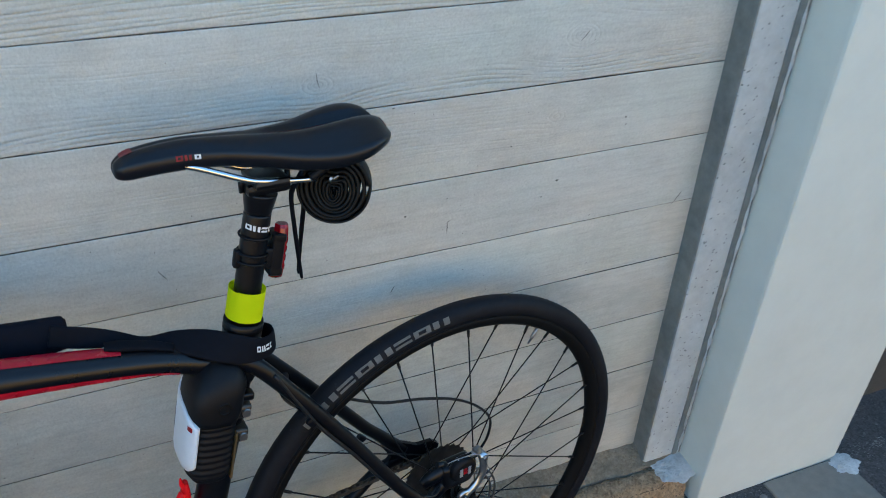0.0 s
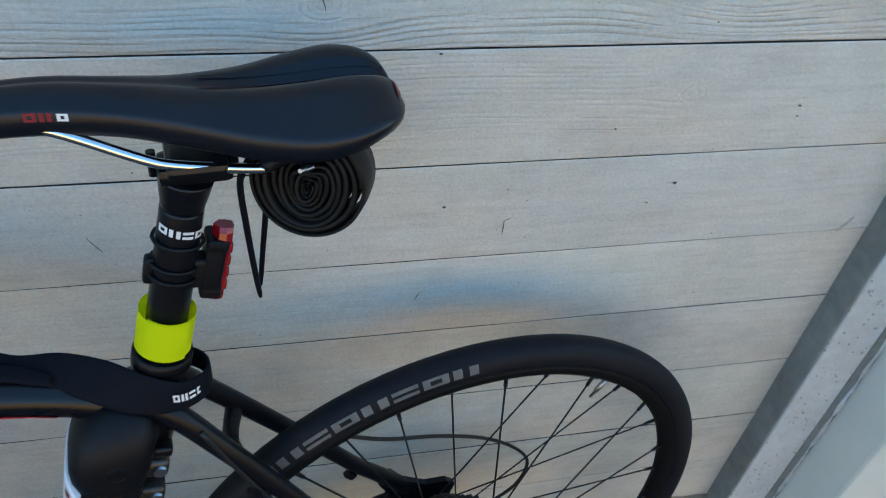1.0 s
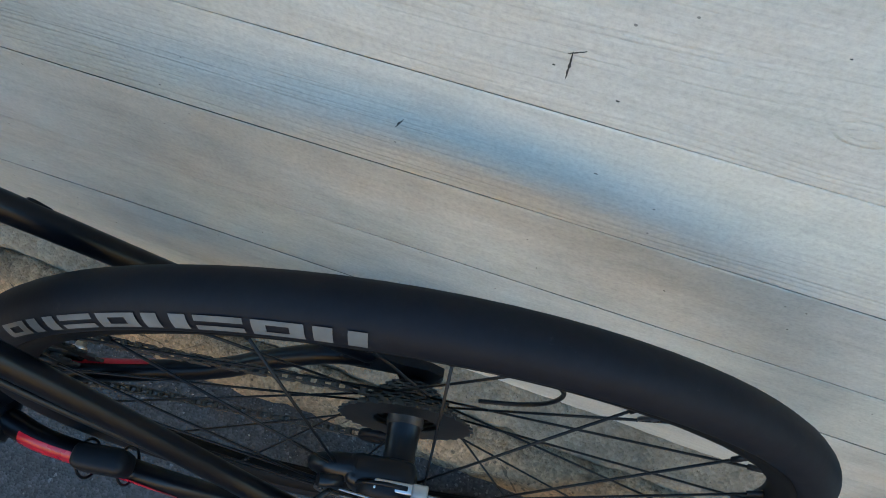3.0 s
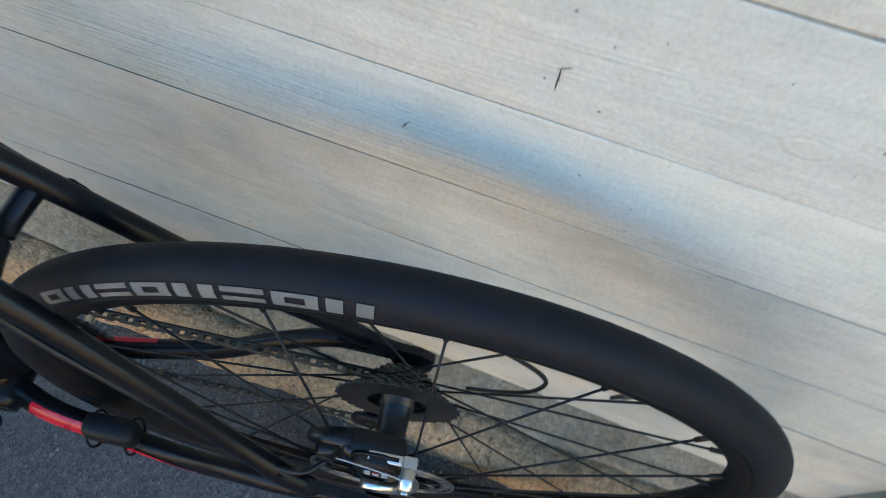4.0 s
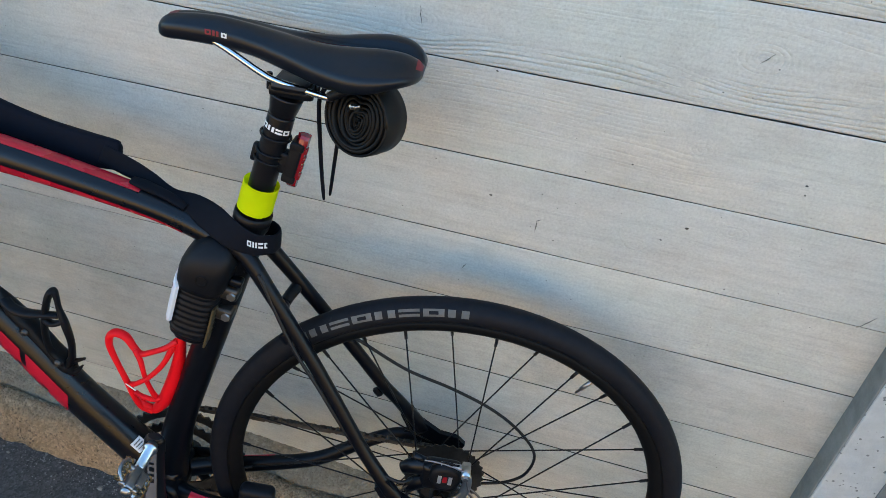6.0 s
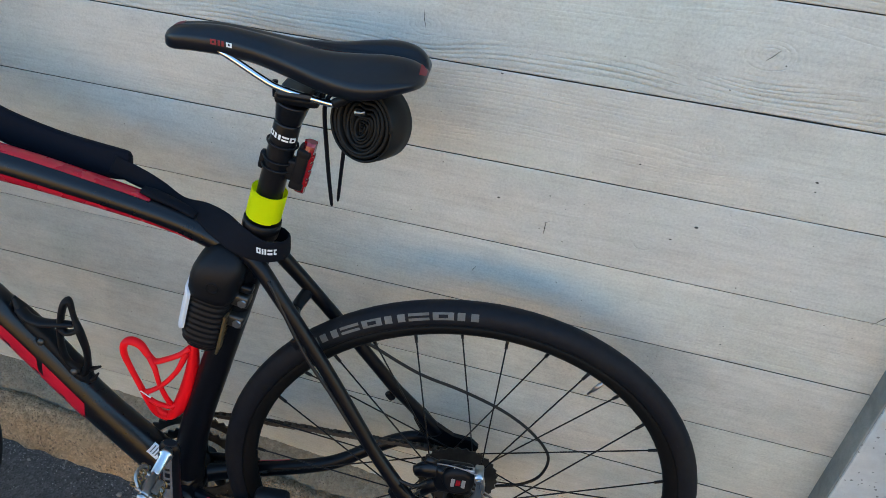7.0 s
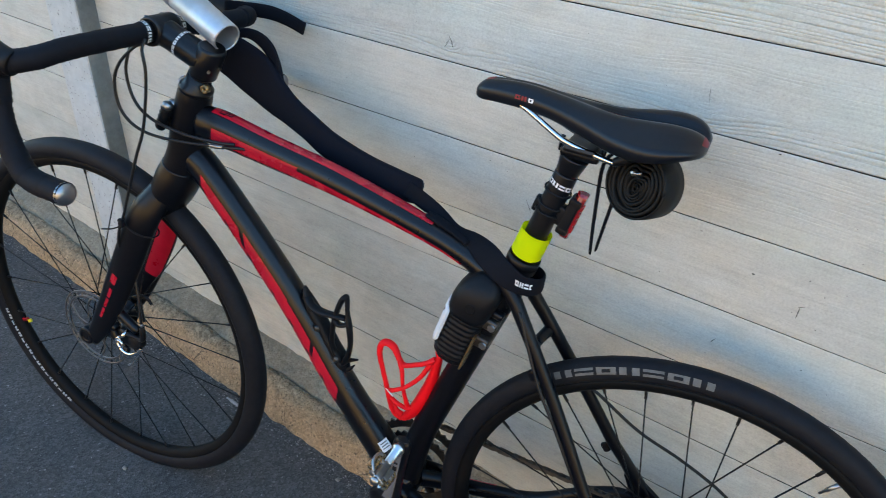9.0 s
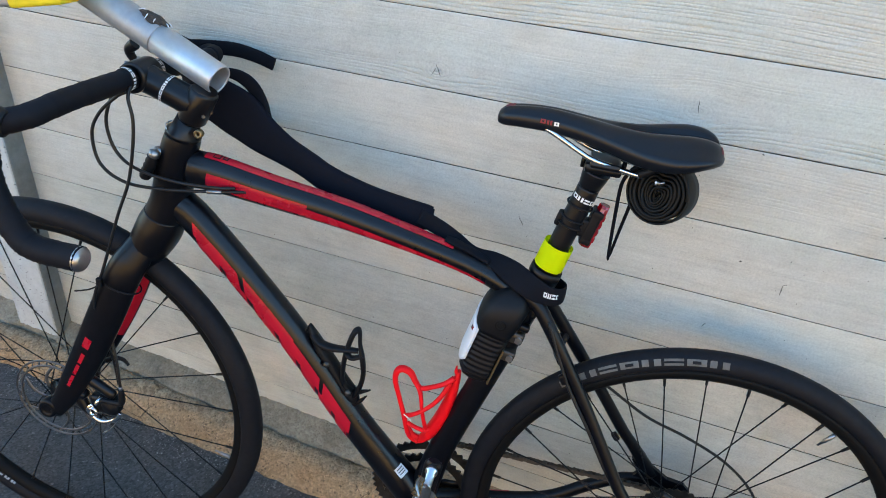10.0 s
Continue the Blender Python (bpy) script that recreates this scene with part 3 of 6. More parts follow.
# ---------------------------------------------------------------- bicycle
# its own axes: x forward, y to its left (away from the wall), z up; origin at the rear hub
HUB_R = Vector((0.0151, -0.1452, 0.3405))
FWD = Vector((-0.98440, -0.16945, 0.04744))
UPW = Vector((0.03433, 0.07949, 0.99624))
LEFT = UPW.cross(FWD)
BIKE = Matrix(((FWD.x, LEFT.x, UPW.x, HUB_R.x), (FWD.y, LEFT.y, UPW.y, HUB_R.y), (FWD.z, LEFT.z, UPW.z, HUB_R.z), (0, 0, 0, 1)))
bicycle = thing("bicycle", "matte black and red cyclocross bicycle leaning against the wall", "bicycle", BIKE)
FRONT = 1.055
BB = (0.402, 0.0, -0.066)
on_frame.add("bicycle")


def bar_glyphs(parent, name, count, place, material, gap=0.25):
    """A row of blocky plain marks; place(s, t) gives a point at s along and t across."""
    for k in range(count):
        bm = bmesh.new()
        a, b = k / count, (k + 1 - gap) / count
        q = 0.24 / count
        bars = [[((a, b), (0.0, 0.28)), ((a, b), (0.72, 1.0)), ((a, a + q), (0.28, 0.72)), ((b - q, b), (0.28, 0.72))],
                [((a, a + q * 1.3), (0.0, 1.0)), ((b - q * 1.3, b), (0.0, 1.0))],
                [((a, b), (0.0, 0.36)), ((a, b), (0.64, 1.0))]][k % 3]
        for (s0, s1), (t0, t1) in bars:
            n = 4
            grid = [[bm.verts.new(place(s0 + (s1 - s0) * i / n, t0 + (t1 - t0) * j / 5)) for i in range(n + 1)] for j in range(6)]
            for lo, hi in zip(grid, grid[1:]):
                for i in range(n):
                    bm.faces.new((lo[i], lo[i + 1], hi[i + 1], hi[i])).smooth = True
        part(name, bm, material, parent)


def ring_place(centre, axis, r, a0, a1, high):
    """Places marks round a bar: angles from its left flank (or from the top of a bar that lies across) upward."""
    d = axis.normalized()
    u = Vector((0, 0, 1)) if abs(d.y) > 0.7 else Vector((0, 1, 0))
    u = (u - d * d.dot(u)).normalized()
    v = d.cross(u)

    def place(s, t):
        a = radians(a0 + (a1 - a0) * s)
        return Vector(centre) + d * (high * (t - 0.5)) + (u * math.cos(a) + v * math.sin(a)) * r
    return place


def wheel(name, at, radius, steer, spokes, twist, front):
    """Tyre, rim, spokes, hub and disc of one wheel, in the wheel's own axes."""
    w = new(name)
    w.parent = bicycle
    w.matrix_basis = Matrix.Translation(at) @ Matrix.Rotation(steer, 4, "Z") @ Matrix.Rotation(twist, 4, "Y")
    r = 0.0195 if front else 0.0172
    prof = []
    for k in range(20):
        a = 2 * math.pi * k / 20
        prof.append((radius + r * math.cos(a) * (1.05 if math.cos(a) > 0 else 0.85), r * math.sin(a)))
    part("tyre", revolve(prof, seg=96), TYRE, w, "black slick rubber tyre")
    ro = radius - 0.0105
    rim = [(ro, 0.0125), (ro - 0.005, 0.0128), (ro - 0.012, 0.011), (ro - 0.0175, 0.006), (ro - 0.0190, 0.0), (ro - 0.0175, -0.006), (ro - 0.012, -0.011), (ro - 0.005, -0.0128), (ro, -0.0125)]
    part("rim", revolve(rim, seg=96), RIM_BLACK, w, "black aluminium rim")
    half = 0.049 if front else 0.066
    hub = [(0.006, -half), (0.012, -half), (0.012, -half + 0.012), (0.028, -half + 0.016), (0.029, -half + 0.021), (0.017, -half + 0.026), (0.014, 0.0),
           (0.017, half - 0.032), (0.028, half - 0.027), (0.028, half - 0.022), (0.012, half - 0.016), (0.012, half), (0.006, half)]
    part("hub", revolve(hub, seg=24), BLACK_ALU, w)
    fl = half - 0.02
    for i in range(spokes):
        side = 1 if i % 2 else -1
        a = 2 * math.pi * i / spokes
        lead = (-1 if (i // 2) % 2 else 1) * 1.15
        p0 = Vector((0.026 * math.cos(a + lead), side * fl, 0.026 * math.sin(a + lead)))
        p1 = Vector(((ro - 0.017) * math.cos(a), side * 0.002, (ro - 0.017) * math.sin(a)))
        d = (p1 - p0).normalized()
        bm = tube([(*p0, 0.0011), (*(p1 - d * 0.014), 0.0011)], seg=6, straight=True)
        tube([(*(p1 - d * 0.014), 0.0022), (*(p1 + d * 0.002), 0.0024)], seg=6, straight=True, bm=bm)
        part("spoke", bm, SPOKE_BLACK, w)
    # disc rotor with arms
    ry = half - (0.006 if front else 0.024)
    bm = bmesh.new()
    big = 1.0 if front else 0.85
    for r0, r1 in ((0.0800 * big, 0.0765 * big), (0.0700 * big, 0.0660 * big)):
        revolve([(r0, ry - 0.0009), (r0, ry + 0.0009), (r1, ry + 0.0009), (r1, ry - 0.0009)], seg=48, bm=bm)
    for k in range(30):
        a = 2 * math.pi * k / 30
        tube([(0.068 * big * math.cos(a), ry, 0.068 * big * math.sin(a), 0.0016), (0.078 * big * math.cos(a + 0.09), ry, 0.078 * big * math.sin(a + 0.09), 0.0016)], seg=5, straight=True, flat=0.5, bm=bm)
    for k in range(6):
        a = 2 * math.pi * k / 6
        tube([(0.022 * math.cos(a), ry, 0.022 * math.sin(a), 0.004), (0.045 * math.cos(a + 0.25), ry, 0.045 * math.sin(a + 0.25), 0.003), (0.068 * big * math.cos(a + 0.6), ry, 0.068 * big * math.sin(a + 0.6), 0.003)], n=3, seg=6, flat=0.3, bm=bm)
    part("disc_rotor", bm, ROTOR, w, "drilled steel brake disc")
    # valve
    va = radians(123) + twist if not front else radians(200)
    d = Vector((math.cos(va), 0, math.sin(va)))
    p = d * (ro - 0.016)
    bm = tube([(*p, 0.003), (*(p - d * 0.022), 0.003), (*(p - d * 0.023), 0.0018), (*(p - d * 0.032), 0.0016)], seg=8, straight=True)
    part("valve", bm, STEEL, w, "steel valve stem")
    return w


rear_wheel = wheel("rear_wheel", (0, 0, 0), 0.327, 0.012, 32, radians(5.7), False)
front_wheel = wheel("front_wheel", (FRONT, 0, 0.0), 0.3375, -0.012, 24, radians(5), True)


def tyre_place(radius, side, a0, a1, t0, t1, lift=0.0006, r=0.0172):
    """Places marks on a tyre's flank, from angle a0 to a1 and tube angle t0 to t1."""

    def place(s, t):
        a, b = a0 + (a1 - a0) * s, t0 + (t1 - t0) * t
        rr = radius + (r * (1.05 if math.cos(b) > 0 else 0.85) + lift) * math.cos(b)
        return (rr * math.cos(a), side * (r + lift) * math.sin(b), rr * math.sin(a))
    return place


T4 = radians(5.7)
bar_glyphs(rear_wheel, "tyre_mark", 8, tyre_place(0.327, 1, radians(47) + T4, radians(88.6) + T4, radians(81), radians(50)), TYRE_SIDE, 0.14)

# frame tubes: x, y, z, half height, width share
part("top_tube", tube([(0.835, 0, 0.452, 0.029, 0.72), (0.79, 0, 0.451, 0.0275, 0.78), (0.70, 0, 0.441, 0.024, 0.86), (0.585, 0, 0.429, 0.021, 0.98), (0.458, 0, 0.408, 0.017, 1.15), (0.38, 0, 0.390, 0.0155, 1.2), (0.318, 0, 0.364, 0.0155, 1.2), (0.29, 0, 0.342, 0.0145, 1.2)], seg=24), FRAME_GLOSS, bicycle)
part("down_tube", tube([(0.866, 0, 0.390, 0.024, 0.95), (0.824, 0, 0.374, 0.0250, 0.95), (0.664, 0, 0.226, 0.0250, 0.95), (0.543, 0, 0.090, 0.0252, 0.98), (0.44, 0, -0.022, 0.028, 1.0), (0.402, 0, -0.060, 0.032, 1.0)], seg=24), FRAME_GLOSS, bicycle)
part("seat_tube", tube([(0.2845, 0, 0.411, 0.0200), (0.304, 0, 0.338, 0.0198), (0.330, 0, 0.250, 0.0200), (0.354, 0, 0.170, 0.0203), (0.386, 0, 0.062, 0.0212), (0.405, 0, -0.030, 0.0235), (0.409, 0, -0.078, 0.0240)], seg=20), FRAME_BLACK, bicycle, raw=True)
part("head_tube", tube([(0.849, 0, 0.500, 0.0262), (0.852, 0, 0.487, 0.0275), (0.859, 0, 0.455, 0.0285), (0.866, 0, 0.400, 0.0305), (0.877, 0, 0.366, 0.032)], seg=24), FRAME_BLACK, bicycle)
part("bottom_bracket", revolve([(0.012, -0.043), (0.0235, -0.043), (0.025, -0.034), (0.025, 0.034), (0.0235, 0.043), (0.012, 0.043)], centre=BB, seg=28), FRAME_BLACK, bicycle)
for s in (1, -1):
    k = 0.0 if s > 0 else 0.016
    part("seat_stay", tube([(0.318, 0.012 * s, 0.375, 0.0105, 1.0), (0.292, 0.022 * s, 0.368, 0.0105, 1.0), (0.255, 0.032 * s, 0.325, 0.0095, 0.95), (0.19 - k * 0.4, 0.044 * s, 0.236, 0.0090, 0.95), (0.115 - k, 0.060 * s, 0.124, 0.0092, 0.95), (0.080 - k, 0.068 * s, 0.072, 0.0105, 0.9), (0.056 - k, 0.071 * s, 0.038, 0.0120, 0.7)], seg=14), FRAME_BLACK, bicycle)
    part("chain_stay", tube([(0.392, 0.020 * s, -0.068, 0.017, 0.8), (0.34, 0.036 * s, -0.066, 0.0155, 0.75), (0.27, 0.046 * s, -0.056, 0.0135, 0.8), (0.20, 0.056 * s, -0.040, 0.0120, 0.85), (0.14, 0.064 * s, -0.004, 0.0115, 0.85), (0.085, 0.070 * s, 0.020, 0.0115, 0.8), (0.04, 0.0715 * s, 0.022, 0.0110, 0.6)], seg=16), FRAME_BLACK, bicycle)
    rim = [(0.095, 0.070), (0.080, 0.088), (0.062, 0.062), (0.030, 0.040), (0.002, 0.036), (-0.014, 0.024), (-0.018, -0.006), (-0.004, -0.018), (0.012, -0.014), (0.02, 0.008), (0.06, 0.010), (0.09, 0.012), (0.080, 0.040)]
    bm = loft([[(x - k * min(1, max(0, z / 0.03)), y, z) for x, z in rim] for y in (0.066 * s, 0.0665 * s, 0.0735 * s, 0.074 * s)])
    bmesh.ops.bevel(bm, geom=[e for e in bm.edges if e.is_boundary], offset=0.001, segments=1, affect="EDGES")
    part("dropout", smooth(bm, True), FRAME_BLACK, bicycle)
part("stay_bridge", tube([(0.238, 0.036, 0.298, 0.0085), (0.246, 0, 0.292, 0.0075), (0.238, -0.036, 0.298, 0.0085)], seg=12), FRAME_BLACK, bicycle)


def tube_stripe(name, ctrl, a0, a1, s0, s1, material, parent, taper=0.0, lift=0.0007, slant=0.0):
    """A painted panel on a tube between angles a0..a1 (0 is the left flank, 90 up) and shares s0..s1 of its length; slant: how far its upper edge lies behind."""
    pts = curve_points(ctrl, 10)
    n = len(pts) - 1
    bm = bmesh.new()
    steps, across = 30, 8
    rows = []
    for i in range(steps + 1):
        share = 1 - taper * (i / steps)
        row = []
        for j in range(across + 1):
            f = min(max(s0 + (s1 - s0) * i / steps + slant * j / across, 0.0), 1.0) * n
            k = min(int(f), n - 1)
            p = pts[k] + (pts[k + 1] - pts[k]) * (f - k)
            d = Vector((pts[k + 1] - pts[k])[:3]).normalized()
            u = Vector((0, 1, 0))
            u = (u - d * d.dot(u)).normalized()
            v = d.cross(u)
            if v.z < 0:
                v = -v
            a = radians(a0 + (a1 - a0) * share * j / across)
            row.append(bm.verts.new(Vector(p[:3]) + u * (math.cos(a) * (p[3] * p[4] + lift)) + v * (math.sin(a) * (p[3] + lift))))
        rows.append(row)
    for a, b in zip(rows, rows[1:]):
        for j in range(across):
            bm.faces.new((a[j], a[j + 1], b[j + 1], b[j])).smooth = True
    bmesh.ops.recalc_face_normals(bm, faces=bm.faces)
    return part(name, bm, material, parent)


TT = [(0.835, 0, 0.452, 0.029, 0.72), (0.79, 0, 0.451, 0.0275, 0.78), (0.70, 0, 0.441, 0.024, 0.86), (0.585, 0, 0.429, 0.021, 0.98), (0.458, 0, 0.408, 0.017, 1.15), (0.38, 0, 0.390, 0.0155, 1.2), (0.318, 0, 0.364, 0.0155, 1.2), (0.29, 0, 0.342, 0.0145, 1.2)]
DT = [(0.866, 0, 0.390, 0.024, 0.95), (0.824, 0, 0.374, 0.0250, 0.95), (0.664, 0, 0.226, 0.0250, 0.95), (0.543, 0, 0.090, 0.0252, 0.98), (0.44, 0, -0.022, 0.028, 1.0), (0.402, 0, -0.060, 0.032, 1.0)]
tube_stripe("red_stripe", TT, 62, 112, 0.09, 0.62, FRAME_RED, bicycle)
tube_stripe("red_stripe", TT, -34, 14, 0.12, 0.36, FRAME_RED, bicycle)
tube_stripe("red_stripe", TT, -38, 0, 0.36, 0.74, FRAME_RED, bicycle, taper=0.55)
tube_stripe("sticker", DT, 36, 72, 0.742, 0.772, WHITE_PLASTIC, bicycle)
for lo in (0.747, 0.754, 0.761):
    tube_stripe("sticker_line", DT, 42, 66, lo, lo + 0.0028, GREY_INK, bicycle, lift=0.0012)
# broad slanted blocks below, a ragged run above them
for lo, hi in ((0.250, 0.300), (0.312, 0.352), (0.366, 0.412), (0.424, 0.470), (0.484, 0.528), (0.540, 0.584), (0.596, 0.636)):
    tube_stripe("red_panel", DT, -54, -14, lo, hi, FRAME_RED, bicycle, slant=-0.022)
for lo, hi, top in ((0.222, 0.322, 16), (0.330, 0.440, 22), (0.436, 0.520, 18), (0.530, 0.622, 21)):
    tube_stripe("red_panel", DT, -15, top, lo, hi, FRAME_RED, bicycle, slant=-0.020, lift=0.0009)
tag_a = radians(-24 + 5)
tag_at = Matrix.Rotation(-tag_a, 4, "Y") @ Matrix.Translation((0.301, 0.0, 0.0))
part("rim_tag", box((0.016, 0.007, 0.008), (0.0, 0.0, 0.0), 0.002, tag_at), LENS_RED, front_wheel, "red tag beside the front valve")
part("rim_tag", box((0.008, 0.0065, 0.0075), (-0.013, 0.0, 0.0), 0.002, tag_at), YELLOW, front_wheel, "yellow valve cap")
front_marks = tyre_place(0.3375, 1, radians(-18 + 5), radians(-62 + 5), radians(148), radians(128), r=0.0195)
bar_glyphs(front_wheel, "tyre_mark", 17, front_marks, TYRE_PRINT, 0.3)
for lo, hi, a_lo, a_hi in ((0.122, 0.126, 70, 104), (0.126, 0.143, 70, 76), (0.126, 0.143, 98, 104), (0.143, 0.147, 70, 104), (0.152, 0.156, 74, 104), (0.156, 0.168, 74, 80), (0.164, 0.168, 80, 104)):
    tube_stripe("stripe_mark", TT, a_lo, a_hi, lo, hi, FRAME_BLACK, bicycle, lift=0.0011)
CSL = [(0.392, 0.020, -0.068, 0.017, 0.8), (0.34, 0.036, -0.066, 0.0155, 0.75), (0.27, 0.046, -0.056, 0.0135, 0.8), (0.20, 0.056, -0.040, 0.0120, 0.85), (0.14, 0.064, -0.004, 0.0115, 0.85), (0.085, 0.070, 0.020, 0.0115, 0.8), (0.04, 0.0715, 0.022, 0.0110, 0.6)]
tube_stripe("red_stripe", CSL, -30, 80, 0.11, 0.31, FRAME_RED, bicycle)
tube_stripe("red_stripe", CSL, -20, 40, 0.37, 0.66, FRAME_RED, bicycle, taper=0.7)
CSR = [(x, -y, z, r, f) for x, y, z, r, f in CSL]
tube_stripe("red_stripe", CSR, 100, 170, 0.17, 0.36, FRAME_RED, bicycle)

# fork
for s in (1, -1):
    back_set = 0.0 if s > 0 else -0.018
    leg = [(0.894, 0.014 * s, 0.338, 0.019, 0.7), (0.906, 0.030 * s, 0.310, 0.0265, 0.6), (0.921, 0.043 * s, 0.276, 0.0292, 0.55), (0.949, 0.050 * s, 0.200, 0.0300, 0.46), (0.981, 0.052 * s, 0.122, 0.0275, 0.44), (1.018, 0.054 * s, 0.042, 0.0215, 0.44), (1.046, 0.055 * s, -0.006, 0.0150, 0.5)]
    leg = [(x - back_set, *rest) for x, *rest in leg]
    part("fork_leg", tube(leg, seg=18), FRAME_BLACK, bicycle)
    if s < 0:
        tube_stripe("red_panel", leg, -72, 8, 0.14, 0.70, FRAME_RED, bicycle)
    else:
        tube_stripe("red_mark", leg, -4, 22, 0.585, 0.625, FRAME_RED, bicycle)
        for lo, hi in ((0.650, 0.690), (0.698, 0.736), (0.744, 0.790)):
            tube_stripe("red_mark", leg, -2, 12, lo, hi, FRAME_RED, bicycle)
bm = tube([(0.875, 0, 0.372, 0.032, 1.0), (0.884, 0, 0.348, 0.036, 1.05), (0.899, 0, 0.315, 0.0325, 1.25), (0.912, 0, 0.284, 0.022, 1.6)], seg=24)
part("fork_crown", bm, FRAME_BLACK, bicycle)
for s in (1, -1):
    part("fork_end", revolve([(0.004, 0.046 * s), (0.0165, 0.046 * s), (0.0175, 0.050 * s), (0.0175, 0.060 * s), (0.0162, 0.063 * s), (0.009, 0.0636 * s), (0.0085, 0.0615 * s), (0.004, 0.0615 * s)], centre=(FRONT, 0, 0), seg=24), FRAME_BLACK, bicycle)
part("front_axle", rod((FRONT, 0.062, 0), (FRONT, -0.062, 0), 0.0085, seg=16), BLACK_ALU, bicycle)
part("rear_axle", rod((0, 0.078, 0), (0, -0.078, 0), 0.0085, seg=16), BLACK_ALU, bicycle)

# seat post, clamp, saddle
post_dir = Vector((-0.222, 0, 0.975)).normalized()
p0 = Vector((0.2905, 0, 0.405))
part("seat_clamp", tube([(*(p0 - post_dir * 0.010), 0.0225), (*(p0 + post_dir * 0.006), 0.0232), (*(p0 + post_dir * 0.010), 0.0215)], seg=22, straight=True), BLACK_ALU, bicycle)
post = part("seat_post", tube([(*p0, 0.0155), (*(p0 + post_dir * 0.125), 0.0155), (*(p0 + post_dir * 0.138), 0.0150), (*(p0 + post_dir * 0.152), 0.0175), (*(p0 + post_dir * 0.162), 0.019)], seg=22, n=4), BLACK_ALU, bicycle)
bm = box((0.050, 0.030, 0.014), (0.248, 0, 0.570), 0.006)
box((0.040, 0.052, 0.009), (0.247, 0, 0.579), 0.004, bm=bm)
part("saddle_clamp", bm, BLACK_ALU, bicycle)
for s in (1, -1):
    part("clamp_bolt", rod((0.275 if s > 0 else 0.222, 0, 0.566), (0.275 if s > 0 else 0.222, 0, 0.584), 0.0032, seg=10), BLACK_ALU, bicycle)

on_frame.update(("saddle", "stem", "handlebar", "crankset", "chain", "bottle_cage", "bottle_cage.001", "seat_post"))
saddle = new("saddle")
saddle.parent = bicycle
# x, half width, crown height, edge height, skirt bottom
SHAPE = [(0.3985, 0.004, 0.612, 0.611, 0.608), (0.396, 0.011, 0.619, 0.614, 0.604), (0.386, 0.017, 0.626, 0.618, 0.603), (0.365, 0.0195, 0.631, 0.621, 0.605), (0.33, 0.0205, 0.634, 0.622, 0.606), (0.29, 0.024, 0.632, 0.620, 0.604), (0.25, 0.033, 0.629, 0.616, 0.598),
         (0.21, 0.047, 0.627, 0.612, 0.593), (0.178, 0.060, 0.628, 0.613, 0.595), (0.152, 0.064, 0.630, 0.617, 0.602), (0.132, 0.059, 0.630, 0.620, 0.609), (0.119, 0.049, 0.628, 0.620, 0.612), (0.112, 0.037, 0.624, 0.619, 0.613), (0.109, 0.024, 0.620, 0.618, 0.614)]


def saddle_ring(row):
    x, w, zc, ze, zb = row
    wide = max(0.0, (w - 0.03) / 0.04)
    dip = 0.004 + 0.013 * wide
    yaw = -0.011 * max(0.0, (x - 0.22) / 0.18)
    ring = []
    for k in range(25):
        s = -1 + 2 * k / 24
        z = ze + (zc - ze) * (1 - abs(s) ** 2.4) - dip * math.exp(-(s / 0.16) ** 2) * (0.35 + 0.65 * wide) + 0.011 * wide * math.exp(-((abs(s) - 0.45) / 0.28) ** 2)
        ring.append((x, w * s + yaw, z))
    for s, f in ((1.0, 0.4), (0.97, 0.85), (0.85, 1.0), (0.4, 0.75), (0.0, 0.7), (-0.4, 0.75), (-0.85, 1.0), (-0.97, 0.85), (-1.0, 0.4)):
        ring.append((x, w * s + yaw, ze + (zb - ze) * f))
    return ring


dense = curve_points(SHAPE, 4)
part("saddle_cover", loft([saddle_ring(r) for r in dense]), SADDLE, saddle, "black leatherette saddle with a centre channel")
for s in (1, -1):
    part("saddle_rail", tube([(0.340, 0.014 * s - 0.006, 0.612), (0.320, 0.016 * s - 0.004, 0.606), (0.280, 0.020 * s, 0.590), (0.262, 0.021 * s, 0.584), (0.230, 0.022 * s, 0.579), (0.207, 0.022 * s, 0.576), (0.199, 0.0225 * s, 0.576)], r=0.0036, seg=10), CHROME, saddle, "polished steel rail")


for s in (1, -1):
    part("rail_socket", tube([(0.204, 0.0225 * s, 0.577, 0.0052), (0.185, 0.026 * s, 0.590, 0.0060), (0.168, 0.028 * s, 0.606, 0.0070)], seg=10), BLACK_PLASTIC, saddle)


def on_saddle(x, s, lift=0.0008):
    for a, b in zip(dense, dense[1:]):
        if a[0] >= x >= b[0]:
            f = (a[0] - x) / (a[0] - b[0])
            ring = saddle_ring([p + (q - p) * f for p, q in zip(a, b)])
            k = (s + 1) * 12
            i = min(int(k), 25)
            u, v = Vector(ring[i]), Vector(ring[i + 1])
            return u + (v - u) * (k - i) + Vector((0, 0.0005 * s, lift))
    return Vector((x, 0, 0.62))


